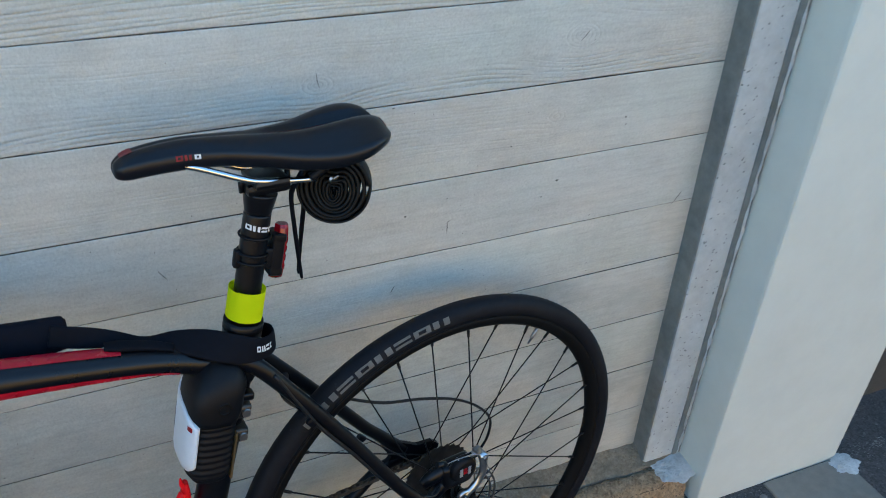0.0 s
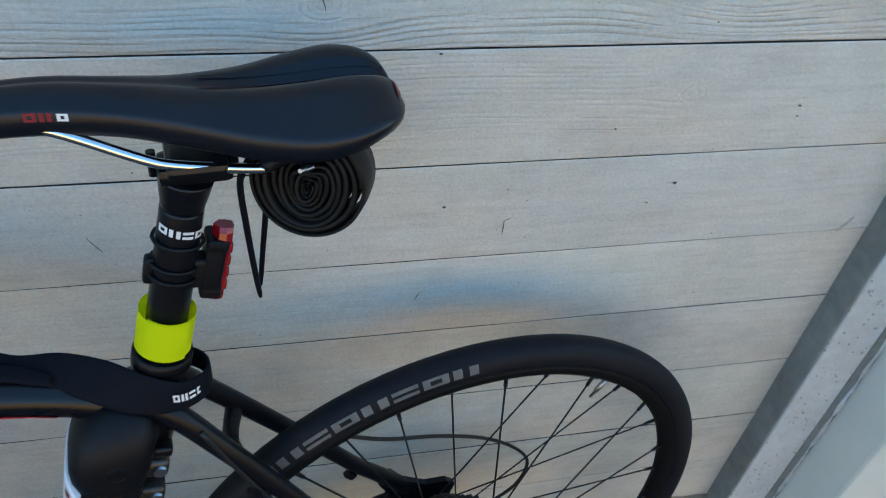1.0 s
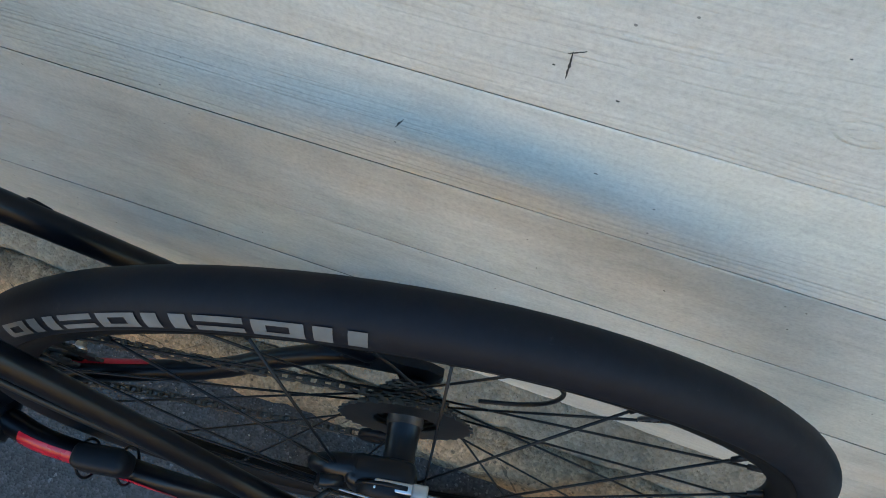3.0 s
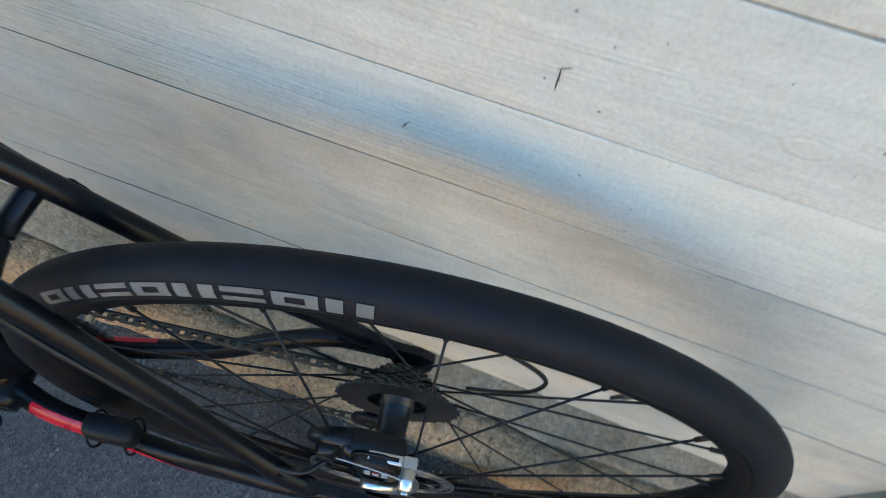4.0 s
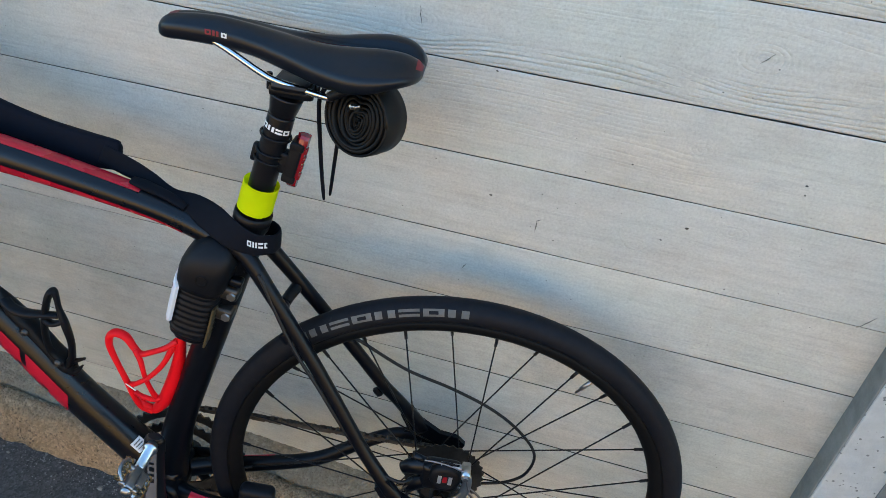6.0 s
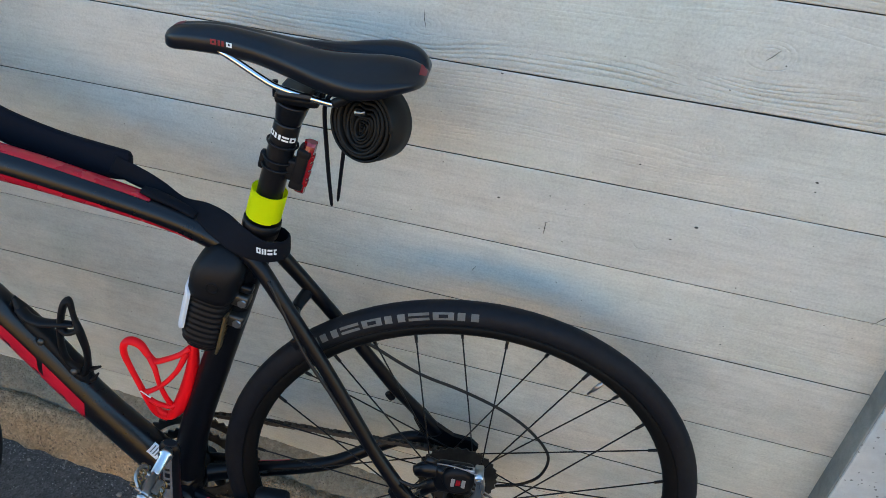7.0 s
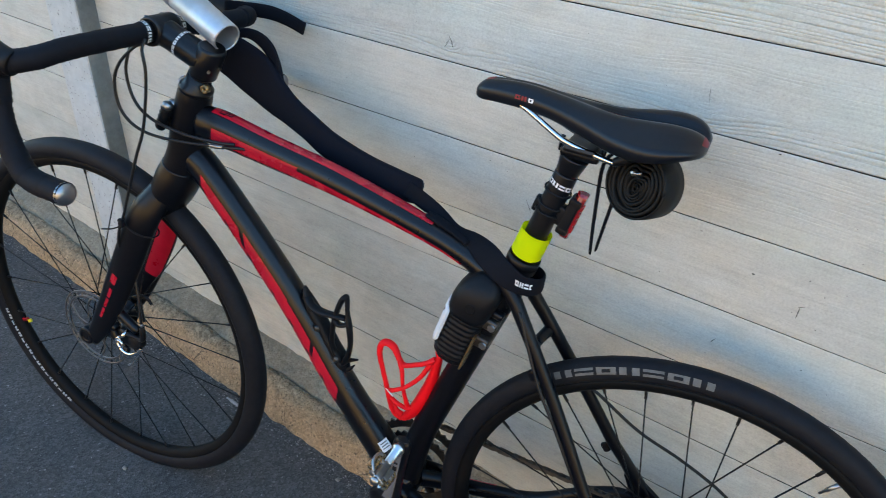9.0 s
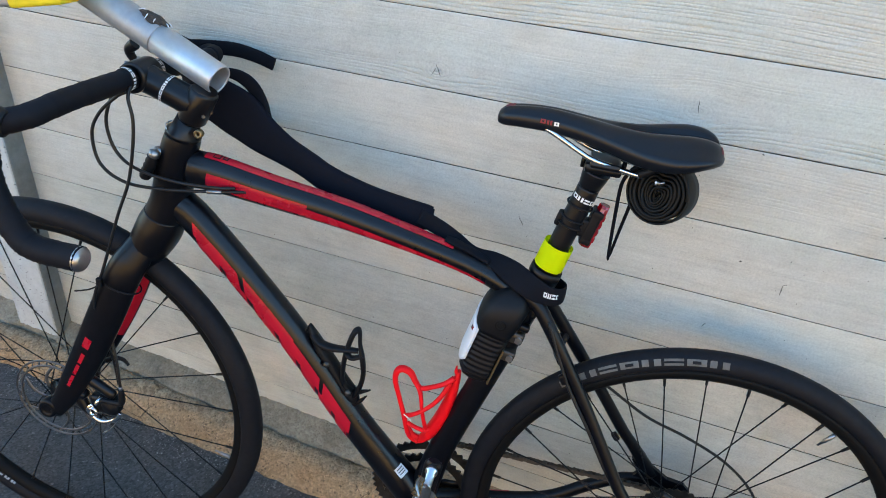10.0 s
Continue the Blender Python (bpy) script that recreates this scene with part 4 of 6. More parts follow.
bar_glyphs(saddle, "saddle_mark", 2, lambda s, t: on_saddle(0.341 - 0.017 * s, 1.075 - 0.075 * t), SADDLE_RED, 0.2)
bar_glyphs(saddle, "saddle_mark", 1, lambda s, t: on_saddle(0.323 - 0.009 * s, 1.070 - 0.065 * t), WHITE_INK, 0.3)
bm = bmesh.new()
q = [[bm.verts.new(on_saddle(x, s)) for s in (-0.35, 0, 0.35)] for x in (0.39, 0.385, 0.378)]
for a, b in zip(q, q[1:]):
    for j in range(2):
        bm.faces.new((a[j], a[j + 1], b[j + 1], b[j]))
part("nose_mark", bm, SADDLE_RED, saddle)
for s in (1, -1):
    bm = bmesh.new()
    q = [[bm.verts.new(on_saddle(x, s * v)) for v in (0.16, 0.24)] for x in np.linspace(0.24, 0.114, 14)]
    for a, b in zip(q, q[1:]):
        bm.faces.new((a[0], a[1], b[1], b[0])).smooth = True
    part("channel_piping", bm, SADDLE_RED if s > 0 else SADDLE, saddle)

bm = bmesh.new()
q = [[bm.verts.new(on_saddle(x, s, 0.0011)) for s in np.linspace(0.34, 0.74, 6)] for x in np.linspace(0.1160, 0.1098, 5)]
for a, b in zip(q, q[1:]):
    for j in range(5):
        bm.faces.new((a[j], a[j + 1], b[j + 1], b[j])).smooth = True
part("tail_mark", bm, SADDLE_RED, saddle, "small red patch at the tail")

# steering: head set, stem, bar
HEAD = Vector((-0.303, 0, 0.953)).normalized()
top = Vector((0.849, 0, 0.500))
part("headset_cap", tube([(*top, 0.0268), (*(top + HEAD * 0.006), 0.0262), (*(top + HEAD * 0.012), 0.0205), (*(top + HEAD * 0.030), 0.0175)], seg=24, straight=True), BLACK_ALU, bicycle)
ring_at = top + HEAD * 0.008
part("headset_ring", revolve([(0.0266, -0.001), (0.0268, 0.0), (0.0266, 0.001), (0.0255, 0.001), (0.0255, -0.001)], axis="z", seg=12, arc=radians(70), start=radians(70)), WHITE_INK, bicycle, raw=True).matrix_basis = Matrix.Translation(settled(ring_at)) @ HEAD.to_track_quat("Z", "Y").to_matrix().to_4x4()
stem = new("stem")
stem.parent = bicycle
s0, s1 = top + HEAD * 0.026 + Vector((-0.005, 0, 0)), top + HEAD * 0.076 + Vector((-0.009, 0, 0))
part("steerer_clamp", tube([(*s0, 0.0195), (*(s0 + HEAD * 0.004), 0.0212), (*(s1 - HEAD * 0.004), 0.0212), (*s1, 0.0185)], seg=22, straight=True), BLACK_ALU, stem)
mid = (s0 + s1) / 2
BAR = Vector((0.918, 0, 0.577))
sd = (BAR - mid).normalized()
part("stem_body", tube([(*(mid + sd * 0.004), 0.0215), (*(mid + sd * 0.02), 0.0208), (*(BAR - sd * 0.03), 0.0200), (*(BAR - sd * 0.012), 0.0210)], seg=20, n=5), BLACK_ALU, stem)
bar_glyphs(stem, "stem_mark", 8, ring_place(mid + sd * 0.049, sd, 0.0211, -50, 120, 0.0042), WHITE_INK, 0.2)
part("bar_clamp", revolve([(0.0155, -0.023), (0.0215, -0.023), (0.0225, -0.019), (0.0225, 0.019), (0.0215, 0.023), (0.0155, 0.023)], seg=28, centre=BAR), BLACK_ALU, stem)
for s in (1, -1):
    part("stem_bolt", rod((0.779, 0.004 + 0.012 * s, 0.550), (0.776, 0.010 + 0.010 * s, 0.551), 0.0024, seg=10), DARK_STEEL, stem, raw=True)
    part("clamp_bolt", rod(BAR + Vector((0.019, 0.015 * s, -0.016)), BAR + Vector((0.012, 0.015 * s, 0.02)), 0.003, seg=10), STEEL, stem)

part("bolt_ring", revolve([(0.0028, 0.012), (0.0062, 0.012), (0.0062, 0.020), (0.0028, 0.020)], centre=(0.786, 0, 0.524), seg=16), BRASS, stem, "brass coloured bolt ring", raw=True)
# knurled cable adjusters in front of the head tube
for y in (0.030, 0.018):
    prof = [(0.003, 0.0)] + [(0.0088 if k % 2 else 0.0072, 0.003 + 0.0042 * k) for k in range(10)] + [(0.005, 0.045), (0.0, 0.045)]
    adj = part("cable_adjuster", revolve(prof, axis="z", seg=14, closed=False), BLACK_PLASTIC, bicycle, raw=True)
    adj.matrix_basis = Matrix.Translation((0.866, y, 0.446)) @ Vector((-0.42, 0, 0.90)).to_track_quat("Z", "Y").to_matrix().to_4x4()
    cap = part("adjuster_cap", revolve([(0.0065, 0.040), (0.0078, 0.042), (0.0078, 0.049), (0.004, 0.052), (0.0, 0.052)], axis="z", seg=14, closed=False), STEEL, bicycle, raw=True)
    cap.matrix_basis = adj.matrix_basis

handlebar = new("handlebar")
handlebar.parent = bicycle
LEFT_BAR = [(0.918, 0.0, 0.577), (0.922, 0.030, 0.576), (0.932, 0.140, 0.574), (0.943, 0.185, 0.567), (0.965, 0.206, 0.560), (0.986, 0.212, 0.548), (0.982, 0.219, 0.514), (0.962, 0.228, 0.473), (0.936, 0.234, 0.441), (0.905, 0.239, 0.424), (0.840, 0.242, 0.424)]
RIGHT_BAR = [(0.918, 0.0, 0.577), (0.915, -0.030, 0.577), (0.897, -0.130, 0.574), (0.898, -0.170, 0.573), (0.922, -0.188, 0.568), (0.950, -0.192, 0.556), (0.954, -0.195, 0.536), (0.940, -0.196, 0.505), (0.912, -0.197, 0.480), (0.880, -0.197, 0.468), (0.835, -0.196, 0.466)]
for s, bar in ((1, LEFT_BAR), (-1, RIGHT_BAR)):
    a, b, e = (Vector(bar[k]) for k in (0, 1, -1))
    bd, ed = (b - a).normalized(), (e - Vector(bar[-2])).normalized()
    part("bar_tube", tube([(*a, 0.0155), (*b, 0.0155), (*(b + bd * 0.02), 0.0145)], seg=18, n=4), BLACK_ALU, handlebar)
    ctrl = curve_points(bar, 14)[14:]
    # wound tape: overlapping turns show as low steps
    wound = [(*p[:3], 0.0152 + 0.0011 * ((k * 0.55) % 1.0) + (0.002 if 48 < k < 74 else 0)) for k, p in enumerate(ctrl)]
    part("bar_tape", tube(wound, seg=16, straight=True), TAPE, handlebar, "black padded bar tape")
    part("tape_ring", tube([(*(b - bd * 0.004), 0.0166), (*(b + bd * 0.004), 0.0168)], seg=20, straight=True), BLACK_ALU, handlebar)
    bar_glyphs(handlebar, "tape_mark", 7, ring_place(b, bd, 0.0174, -130, 90, 0.0050), WHITE_INK, 0.2)
    plug = part("bar_plug", revolve([(0.0, -0.006), (0.0100, -0.0055), (0.0145, -0.002), (0.0160, 0.002), (0.0150, 0.004), (0.0, 0.004)], axis="x", seg=22, closed=False), STEEL, handlebar, "domed silver bar end plug", raw=True)
    plug.matrix_basis = Matrix.Translation(settled(e)) @ (-ed).to_track_quat("X", "Z").to_matrix().to_4x4()
    h0 = Vector(bar[5])
    hood = [(*(h0 + Vector((d[0], d[1], d[2] * (1.0 if s > 0 else 0.45)))), r, 0.85) for d, r in (((-0.030, -0.004 * s, 0.012), 0.017), ((0.005, 0.0, 0.020), 0.0200), ((0.035, 0.002 * s, 0.036), 0.0200), ((0.060, 0.002 * s, 0.060), 0.0190), ((0.070, 0.002 * s, 0.088), 0.0150), ((0.068, 0.002 * s, 0.100), 0.008))]
    lever = part("brake_hood", tube(hood, seg=16), BLACK_PLASTIC, handlebar, "black rubber brake hood")
    part("brake_lever", tube([(*(h0 + Vector((dx, dy * s, dz * (1.0 if s > 0 else 0.35)))), r, 0.7) for dx, dy, dz, r in ((0.060, 0.002, 0.047, 0.010), (0.074, 0.006, 0.008, 0.009), (0.068, 0.010, -0.040, 0.0075), (0.050, 0.014, -0.085, 0.007), (0.044, 0.016, -0.102, 0.005))], seg=12), BLACK_ALU, lever, "black curved brake lever")

# cables
cables = [
    [(0.872, 0.045, 0.575), (0.885, 0.048, 0.567), (0.912, 0.050, 0.540), (0.926, 0.050, 0.508), (0.918, 0.050, 0.466), (0.883, 0.048, 0.444), (0.825, 0.044, 0.443), (0.762, 0.032, 0.448), (0.715, 0.020, 0.452)],
    [(0.880, 0.040, 0.578), (0.894, 0.045, 0.564), (0.906, 0.045, 0.527), (0.895, 0.045, 0.487), (0.864, 0.045, 0.466), (0.808, 0.042, 0.457), (0.755, 0.034, 0.456), (0.730, 0.024, 0.456)],
    [(0.868, 0.040, 0.582), (0.868, 0.048, 0.568), (0.861, 0.052, 0.541), (0.863, 0.054, 0.503), (0.874, 0.055, 0.448), (0.893, 0.058, 0.395), (0.925, 0.060, 0.300), (0.945, 0.062, 0.240), (0.950, 0.045, 0.160), (0.946, 0.034, 0.110), (0.942, 0.032, 0.055)],
]
for c in cables:
    part("cable_housing", tube(c, r=0.0024, seg=8, n=10), CABLE, bicycle, raw=True)
for a, b in (((0.768, 0.033, 0.447), (0.748, 0.029, 0.449)),):
    part("ferrule", rod(a, b, 0.0034, seg=10), STEEL, bicycle, raw=True)
part("derailleur_housing", tube([(0.262, -0.040, 0.345), (0.175, -0.045, 0.226), (0.147, -0.050, 0.208), (0.079, -0.058, 0.164), (0.010, -0.064, 0.137), (-0.054, -0.068, 0.106), (-0.104, -0.070, 0.068), (-0.136, -0.072, 0.023), (-0.132, -0.074, -0.024), (-0.106, -0.075, -0.052), (-0.067, -0.075, -0.066)], r=0.0024, seg=8, n=10), CABLE, bicycle, raw=True)
part("brake_housing", tube([(0.27, 0.036, 0.352), (0.225, 0.047, 0.270), (0.185, 0.054, 0.215), (0.14, 0.060, 0.150), (0.10, 0.066, 0.104), (0.065, 0.066, 0.080), (0.046, 0.052, 0.072)], r=0.0024, seg=8, n=10), CABLE, bicycle)
for x, y, z in ((0.232, 0.045, 0.275), (0.150, 0.055, 0.168), (0.118, -0.060, 0.122), (0.222, -0.043, 0.285)):
    part("cable_guide", box((0.016, 0.008, 0.010), (x, y, z), 0.003, Matrix.Rotation(radians(-52), 4, "Y")), FRAME_BLACK, bicycle)


# drive train
crankset = new("crankset")
crankset.parent = bicycle


def ring_gear(teeth, radius, y, thick, parent, name, material, inner=0.72, tip=0.0045):
    bm = bmesh.new()
    rings = []
    for yy in (y - thick / 2, y + thick / 2):
        outer = [bm.verts.new((BB[0] * (parent is crankset) + (radius + (tip if k % 2 else -0.001)) * math.cos(math.pi * k / teeth), yy, BB[2] * (parent is crankset) + (radius + (tip if k % 2 else -0.001)) * math.sin(math.pi * k / teeth))) for k in range(2 * teeth)]
        inn = [bm.verts.new((BB[0] * (parent is crankset) + radius * inner * math.cos(math.pi * k / teeth), yy, BB[2] * (parent is crankset) + radius * inner * math.sin(math.pi * k / teeth))) for k in range(2 * teeth)]
        rings.append((outer, inn))
    n = 2 * teeth
    (o0, i0), (o1, i1) = rings
    for k in range(n):
        j = (k + 1) % n
        bm.faces.new((o0[k], o0[j], i0[j], i0[k]))
        bm.faces.new((o1[k], i1[k], i1[j], o1[j]))
        bm.faces.new((o0[k], o1[k], o1[j], o0[j]))
        bm.faces.new((i0[k], i0[j], i1[j], i1[k]))
    bmesh.ops.recalc_face_normals(bm, faces=bm.faces)
    return part(name, bm, material, parent)


ring_gear(46, 0.093, -0.046, 0.003, crankset, "chainring", DARK_STEEL, 0.86)
ring_gear(36, 0.073, -0.038, 0.003, crankset, "chainring", DARK_STEEL, 0.82)
for k in range(5):
    a = 2 * math.pi * k / 5 + 0.4
    part("spider_arm", tube([(BB[0], -0.050, BB[2], 0.012), (BB[0] + 0.075 * math.cos(a), -0.046, BB[2] + 0.075 * math.sin(a), 0.008)], seg=10, straight=True, flat=0.45), BLACK_ALU, crankset)
# left arm points up, right arm down
LEFT_PEDAL = settled((0.387, 0.088, 0.106))
arm = [(BB[0] + 0.010, 0.058, BB[2] - 0.008, 0.022, 0.5), (BB[0] + 0.008, 0.060, BB[2] + 0.012, 0.0285, 0.45), (0.402, 0.066, -0.030, 0.0200, 0.5), (0.394, 0.076, 0.02, 0.0150, 0.6), (0.389, 0.082, 0.080, 0.0140, 0.6), (0.387, 0.082, 0.106, 0.0140, 0.6), (0.386, 0.083, 0.115, 0.009, 0.6)]
part("crank_arm", tube(arm, seg=18), BLACK_ALU, crankset, "black crank arm with grey lettering")
tube_stripe("crank_face", arm, -26, 22, 0.34, 0.80, GREY_INK, crankset)
for lo, hi in ((0.52, 0.545), (0.56, 0.575), (0.59, 0.615), (0.63, 0.645)):
    tube_stripe("crank_mark", arm, -14, 12, lo, hi, BLACK_ALU, crankset, lift=0.0012)
arm_r = [(BB[0], -0.062, BB[2], 0.021, 0.55), (0.410, -0.070, -0.12, 0.0150, 0.6), (0.425, -0.082, -0.21, 0.0140, 0.6), (0.430, -0.086, -0.236, 0.0150, 0.6)]
part("crank_arm", tube(arm_r, seg=18), BLACK_ALU, crankset)
part("crank_cap", revolve([(0.0, 0.069), (0.010, 0.069), (0.014, 0.066), (0.015, 0.058)], centre=(BB[0], 0, BB[2]), seg=22, closed=False), BLACK_ALU, crankset)


def pedal(at, out, tilt):
    """A clipless pedal: axle, body, spring cage and plates."""
    p = new("pedal")
    p.parent = crankset
    p.matrix_basis = Matrix.Translation(at) @ Matrix.Rotation(tilt, 4, "Y")
    part("axle", tube([(0, 0, 0, 0.0072), (0, 0.006 * out, 0, 0.0072), (0, 0.0065 * out, 0, 0.0098), (0, 0.010 * out, 0, 0.0098), (0, 0.011 * out, 0, 0.0070), (0, 0.040 * out, 0, 0.0064), (0, 0.042 * out, 0, 0.005)], seg=16, straight=True), BRIGHT, p, "polished steel axle sleeve")
    bm = box((0.013, 0.034, 0.011), (0, 0.057 * out, 0), 0.003)
    box((0.030, 0.006, 0.007), (0, 0.046 * out, 0.001), 0.002, bm=bm)
    box((0.026, 0.005, 0.006), (0, 0.069 * out, -0.001), 0.002, bm=bm)
    part("body", smooth(bm), STEEL, p)
    for s in (1, -1):
        part("retention_plate", tube([(0.012 * s, 0.040 * out, 0.006 * s, 0.0025), (0.021 * s, 0.046 * out, 0.009 * s, 0.0025), (0.024 * s, 0.056 * out, 0.010 * s, 0.0025), (0.021 * s, 0.066 * out, 0.009 * s, 0.0025), (0.012 * s, 0.072 * out, 0.006 * s, 0.0025)], seg=8, n=5), STEEL, p)
        coil = [(0.017 * s + 0.0055 * math.cos(k * 0.9), (0.040 + 0.0011 * k) * out, 0.004 * s + 0.0055 * math.sin(k * 0.9)) for k in range(30)]
        part("spring", tube(coil, r=0.0013, seg=6, straight=True), BRASS, p)
        part("plate", box((0.009, 0.020, 0.003), (-0.008 * s, 0.058 * out, 0.008 * s), 0.0012), STEEL, p)
    part("end_cap", revolve([(0.0, 0.004), (0.006, 0.003), (0.007, 0.0)], centre=(0, 0.077 * out, 0), seg=14, closed=False), STEEL, p)
    return p


pedal(LEFT_PEDAL, 1, radians(-40))
pedal((0.430, -0.090, -0.236), -1, radians(10))

cassette = new("cassette")
cassette.parent = rear_wheel
for k, teeth in enumerate((11, 13, 15, 17, 19, 20, 22, 24, 27, 30)):
    ring_gear(teeth, teeth * 0.00198, -0.058 + 0.0035 * k, 0.0018, cassette, "sprocket", DARK_STEEL, 0.5, 0.0028)
part("freehub", revolve([(0.006, -0.062), (0.016, -0.062), (0.017, -0.022), (0.006, -0.022)], seg=22), DARK_STEEL, cassette)

# chain: separate links, inner and outer plates alternate
chain = new("chain")
chain.parent = bicycle
run = [(0.395, -0.044, 0.029), (0.30, -0.043, 0.033), (0.20, -0.040, 0.036), (0.10, -0.039, 0.038), (0.02, -0.038, 0.038)]
upper = curve_points(run, 10)
lower = curve_points([(0.395, -0.044, -0.160), (0.30, -0.043, -0.155), (0.15, -0.040, -0.150), (0.045, -0.038, -0.147)], 10)


def link_mesh(outer):
    bm = bmesh.new()
    for s in (1, -1):
        y = s * (0.0034 if outer else 0.0022)
        ring = []
        for k in range(16):
            a = 2 * math.pi * k / 16
            ring.append((0.00635 * (1 if math.cos(a) > 0 else -1) + 0.0042 * math.cos(a), 0.0042 * math.sin(a) * (1.0 - 0.3 * (abs(math.cos(a)) < 0.3))))
        loft([[(x, y - 0.0005, z) for x, z in ring], [(x, y + 0.0005, z) for x, z in ring]], bm=bm)
    if not outer:
        for x in (-0.00635, 0.00635):
            revolve([(0.0038, -0.0018), (0.0038, 0.0018)], centre=(x, 0, 0), seg=10, closed=False, bm=bm)
    return smooth(bm, True)


protos = None
for line in (upper, lower):
    pts = [Vector(p[:3]) for p in line]
    lengths = [(b - a).length for a, b in zip(pts, pts[1:])]
    total = sum(lengths)
    count = int(total / 0.0127)
    for k in range(count):
        want = (k + 0.5) * 0.0127
        i, acc = 0, 0.0
        while i < len(lengths) - 1 and acc + lengths[i] < want:
            acc += lengths[i]
            i += 1
        a, b = pts[i], pts[i + 1]
        at = a + (b - a) * ((want - acc) / lengths[i])
        m = Matrix.Translation(at) @ (b - a).to_track_quat("X", "Z").to_matrix().to_4x4()
        if protos is None:
            protos = [part("chain_link", link_mesh(True), CHAIN_MAT, chain), part("chain_link", link_mesh(False), CHAIN_MAT, chain)]
            protos[0].matrix_basis = m
            protos[1].matrix_basis = m @ pose(0.0127, 0, 0)
            continue
        if line is upper and k == 1:
            continue
        same("chain_link", protos[k % 2], chain, m)

# derailleur and brake calipers
derailleur = new("derailleur")
derailleur.parent = bicycle
part("upper_body", tube([(0.005, -0.078, -0.018, 0.014), (-0.012, -0.084, -0.040, 0.016), (0.004, -0.082, -0.062, 0.013)], seg=14, flat=0.7), BLACK_ALU, derailleur)
part("cage_plate", loft([[(0.018, y, -0.058), (-0.006, y, -0.062), (0.020, y, -0.158), (0.044, y, -0.156)] for y in (-0.046, -0.044)]), BLACK_ALU, derailleur)
for x, z in ((0.006, -0.066), (0.032, -0.146)):
    part("jockey_wheel", revolve([(0.004, -0.042), (0.021, -0.042), (0.022, -0.038), (0.021, -0.034), (0.004, -0.034)], centre=(x, 0, z), seg=22), BLACK_PLASTIC, derailleur)


def caliper(at):
    """Cable disc brake: black body, silver actuating arm, adjuster and cable clamp."""
    c = new("brake_caliper")
    c.parent = bicycle
    c.matrix_basis = Matrix.Translation(at)
    bm = box((0.056, 0.026, 0.048), (0.004, -0.002, -0.005), 0.012, segs=4)
    tube([(0.020, -0.003, 0.006, 0.0145), (0.044, -0.004, 0.000, 0.0125), (0.058, -0.005, -0.008, 0.009)], seg=16, flat=0.8, bm=bm)
    tube([(0.022, 0.000, -0.018, 0.012), (0.040, 0.000, -0.032, 0.011), (0.046, -0.002, -0.046, 0.008)], seg=14, flat=0.8, bm=bm)
    part("body", smooth(bm), BLACK_ALU, c)
    part("face", revolve([(0.0, 0.0165), (0.015, 0.0165), (0.0200, 0.0150), (0.0225, 0.0110), (0.0230, 0.004)], seg=30, closed=False, centre=(-0.002, 0.002, 0.007)), BLACK_PLASTIC, c)
    part("face_rim", revolve([(0.0235, 0.006), (0.0245, 0.0075), (0.0255, 0.006), (0.0245, 0.0045)], seg=36, centre=(-0.002, 0.002, 0.007)), BLACK_ALU, c)
    part("arm", tube([(-0.026, 0.021, 0.036, 0.0058), (-0.031, 0.022, 0.020, 0.0064), (-0.0320, 0.022, 0.005, 0.0064), (-0.029, 0.022, -0.010, 0.0064), (-0.022, 0.022, -0.022, 0.0064), (-0.011, 0.022, -0.031, 0.0066), (0.0005, 0.022, -0.036, 0.0068)], seg=14, n=6, flat=0.75), BRIGHT, c, "polished silver brake arm")
    part("arm_ring", revolve([(0.005, -0.004), (0.0095, -0.004), (0.0100, 0.0), (0.0095, 0.004), (0.005, 0.004)], centre=(0.002, 0.022, -0.036), seg=24), BRIGHT, c)
    part("ring_bolt", revolve([(0.0, -0.001), (0.0022, -0.001), (0.0026, 0.0015), (0.005, 0.0015), (0.005, -0.004)], centre=(0.002, 0.022, -0.036), seg=16, closed=False), DARK_STEEL, c)
    part("cable_clamp", rod((-0.0275, 0.014, 0.033), (-0.0275, 0.031, 0.033), 0.0062, seg=14), BRIGHT, c)
    bm = box((0.036, 0.008, 0.006), (-0.011, 0.008, 0.0255), 0.0015)
    box((0.012, 0.014, 0.009), (-0.0275, 0.011, 0.031), 0.002, bm=bm)
    part("lever_plate", smooth(bm), BRIGHT, c, "silver lever over the brake body")
    part("plate_slot", box((0.021, 0.0035, 0.0012), (-0.008, 0.008, 0.0285), 0.0004), BLACK_PLASTIC, c)
    part("clamp_bolt", rod((-0.0275, 0.031, 0.033), (-0.0275, 0.034, 0.033), 0.0035, seg=8), STEEL, c)
    part("cable_tail", tube([(-0.028, 0.029, 0.031), (-0.034, 0.031, 0.012), (-0.046, 0.031, -0.004)], r=0.0009, seg=6), STEEL, c)
    part("inner_cable", tube([(-0.026, 0.024, 0.036), (-0.010, 0.022, 0.040), (0.012, 0.020, 0.042), (0.030, 0.018, 0.040)], r=0.0009, seg=6), STEEL, c)
    for x in (-0.0090, 0.0055):
        part("face_mark", box((0.0052, 0.0010, 0.015), (x, 0.0188, 0.008), 0.0003), ALU, c)
    part("face_dot", box((0.0062, 0.0010, 0.011), (-0.0018, 0.0188, 0.009), 0.0003), LENS_RED, c)
    part("barrel_adjuster", rod((0.030, 0.012, 0.034), (0.046, 0.014, 0.042), 0.0048, seg=12), BLACK_ALU, c)
    return c


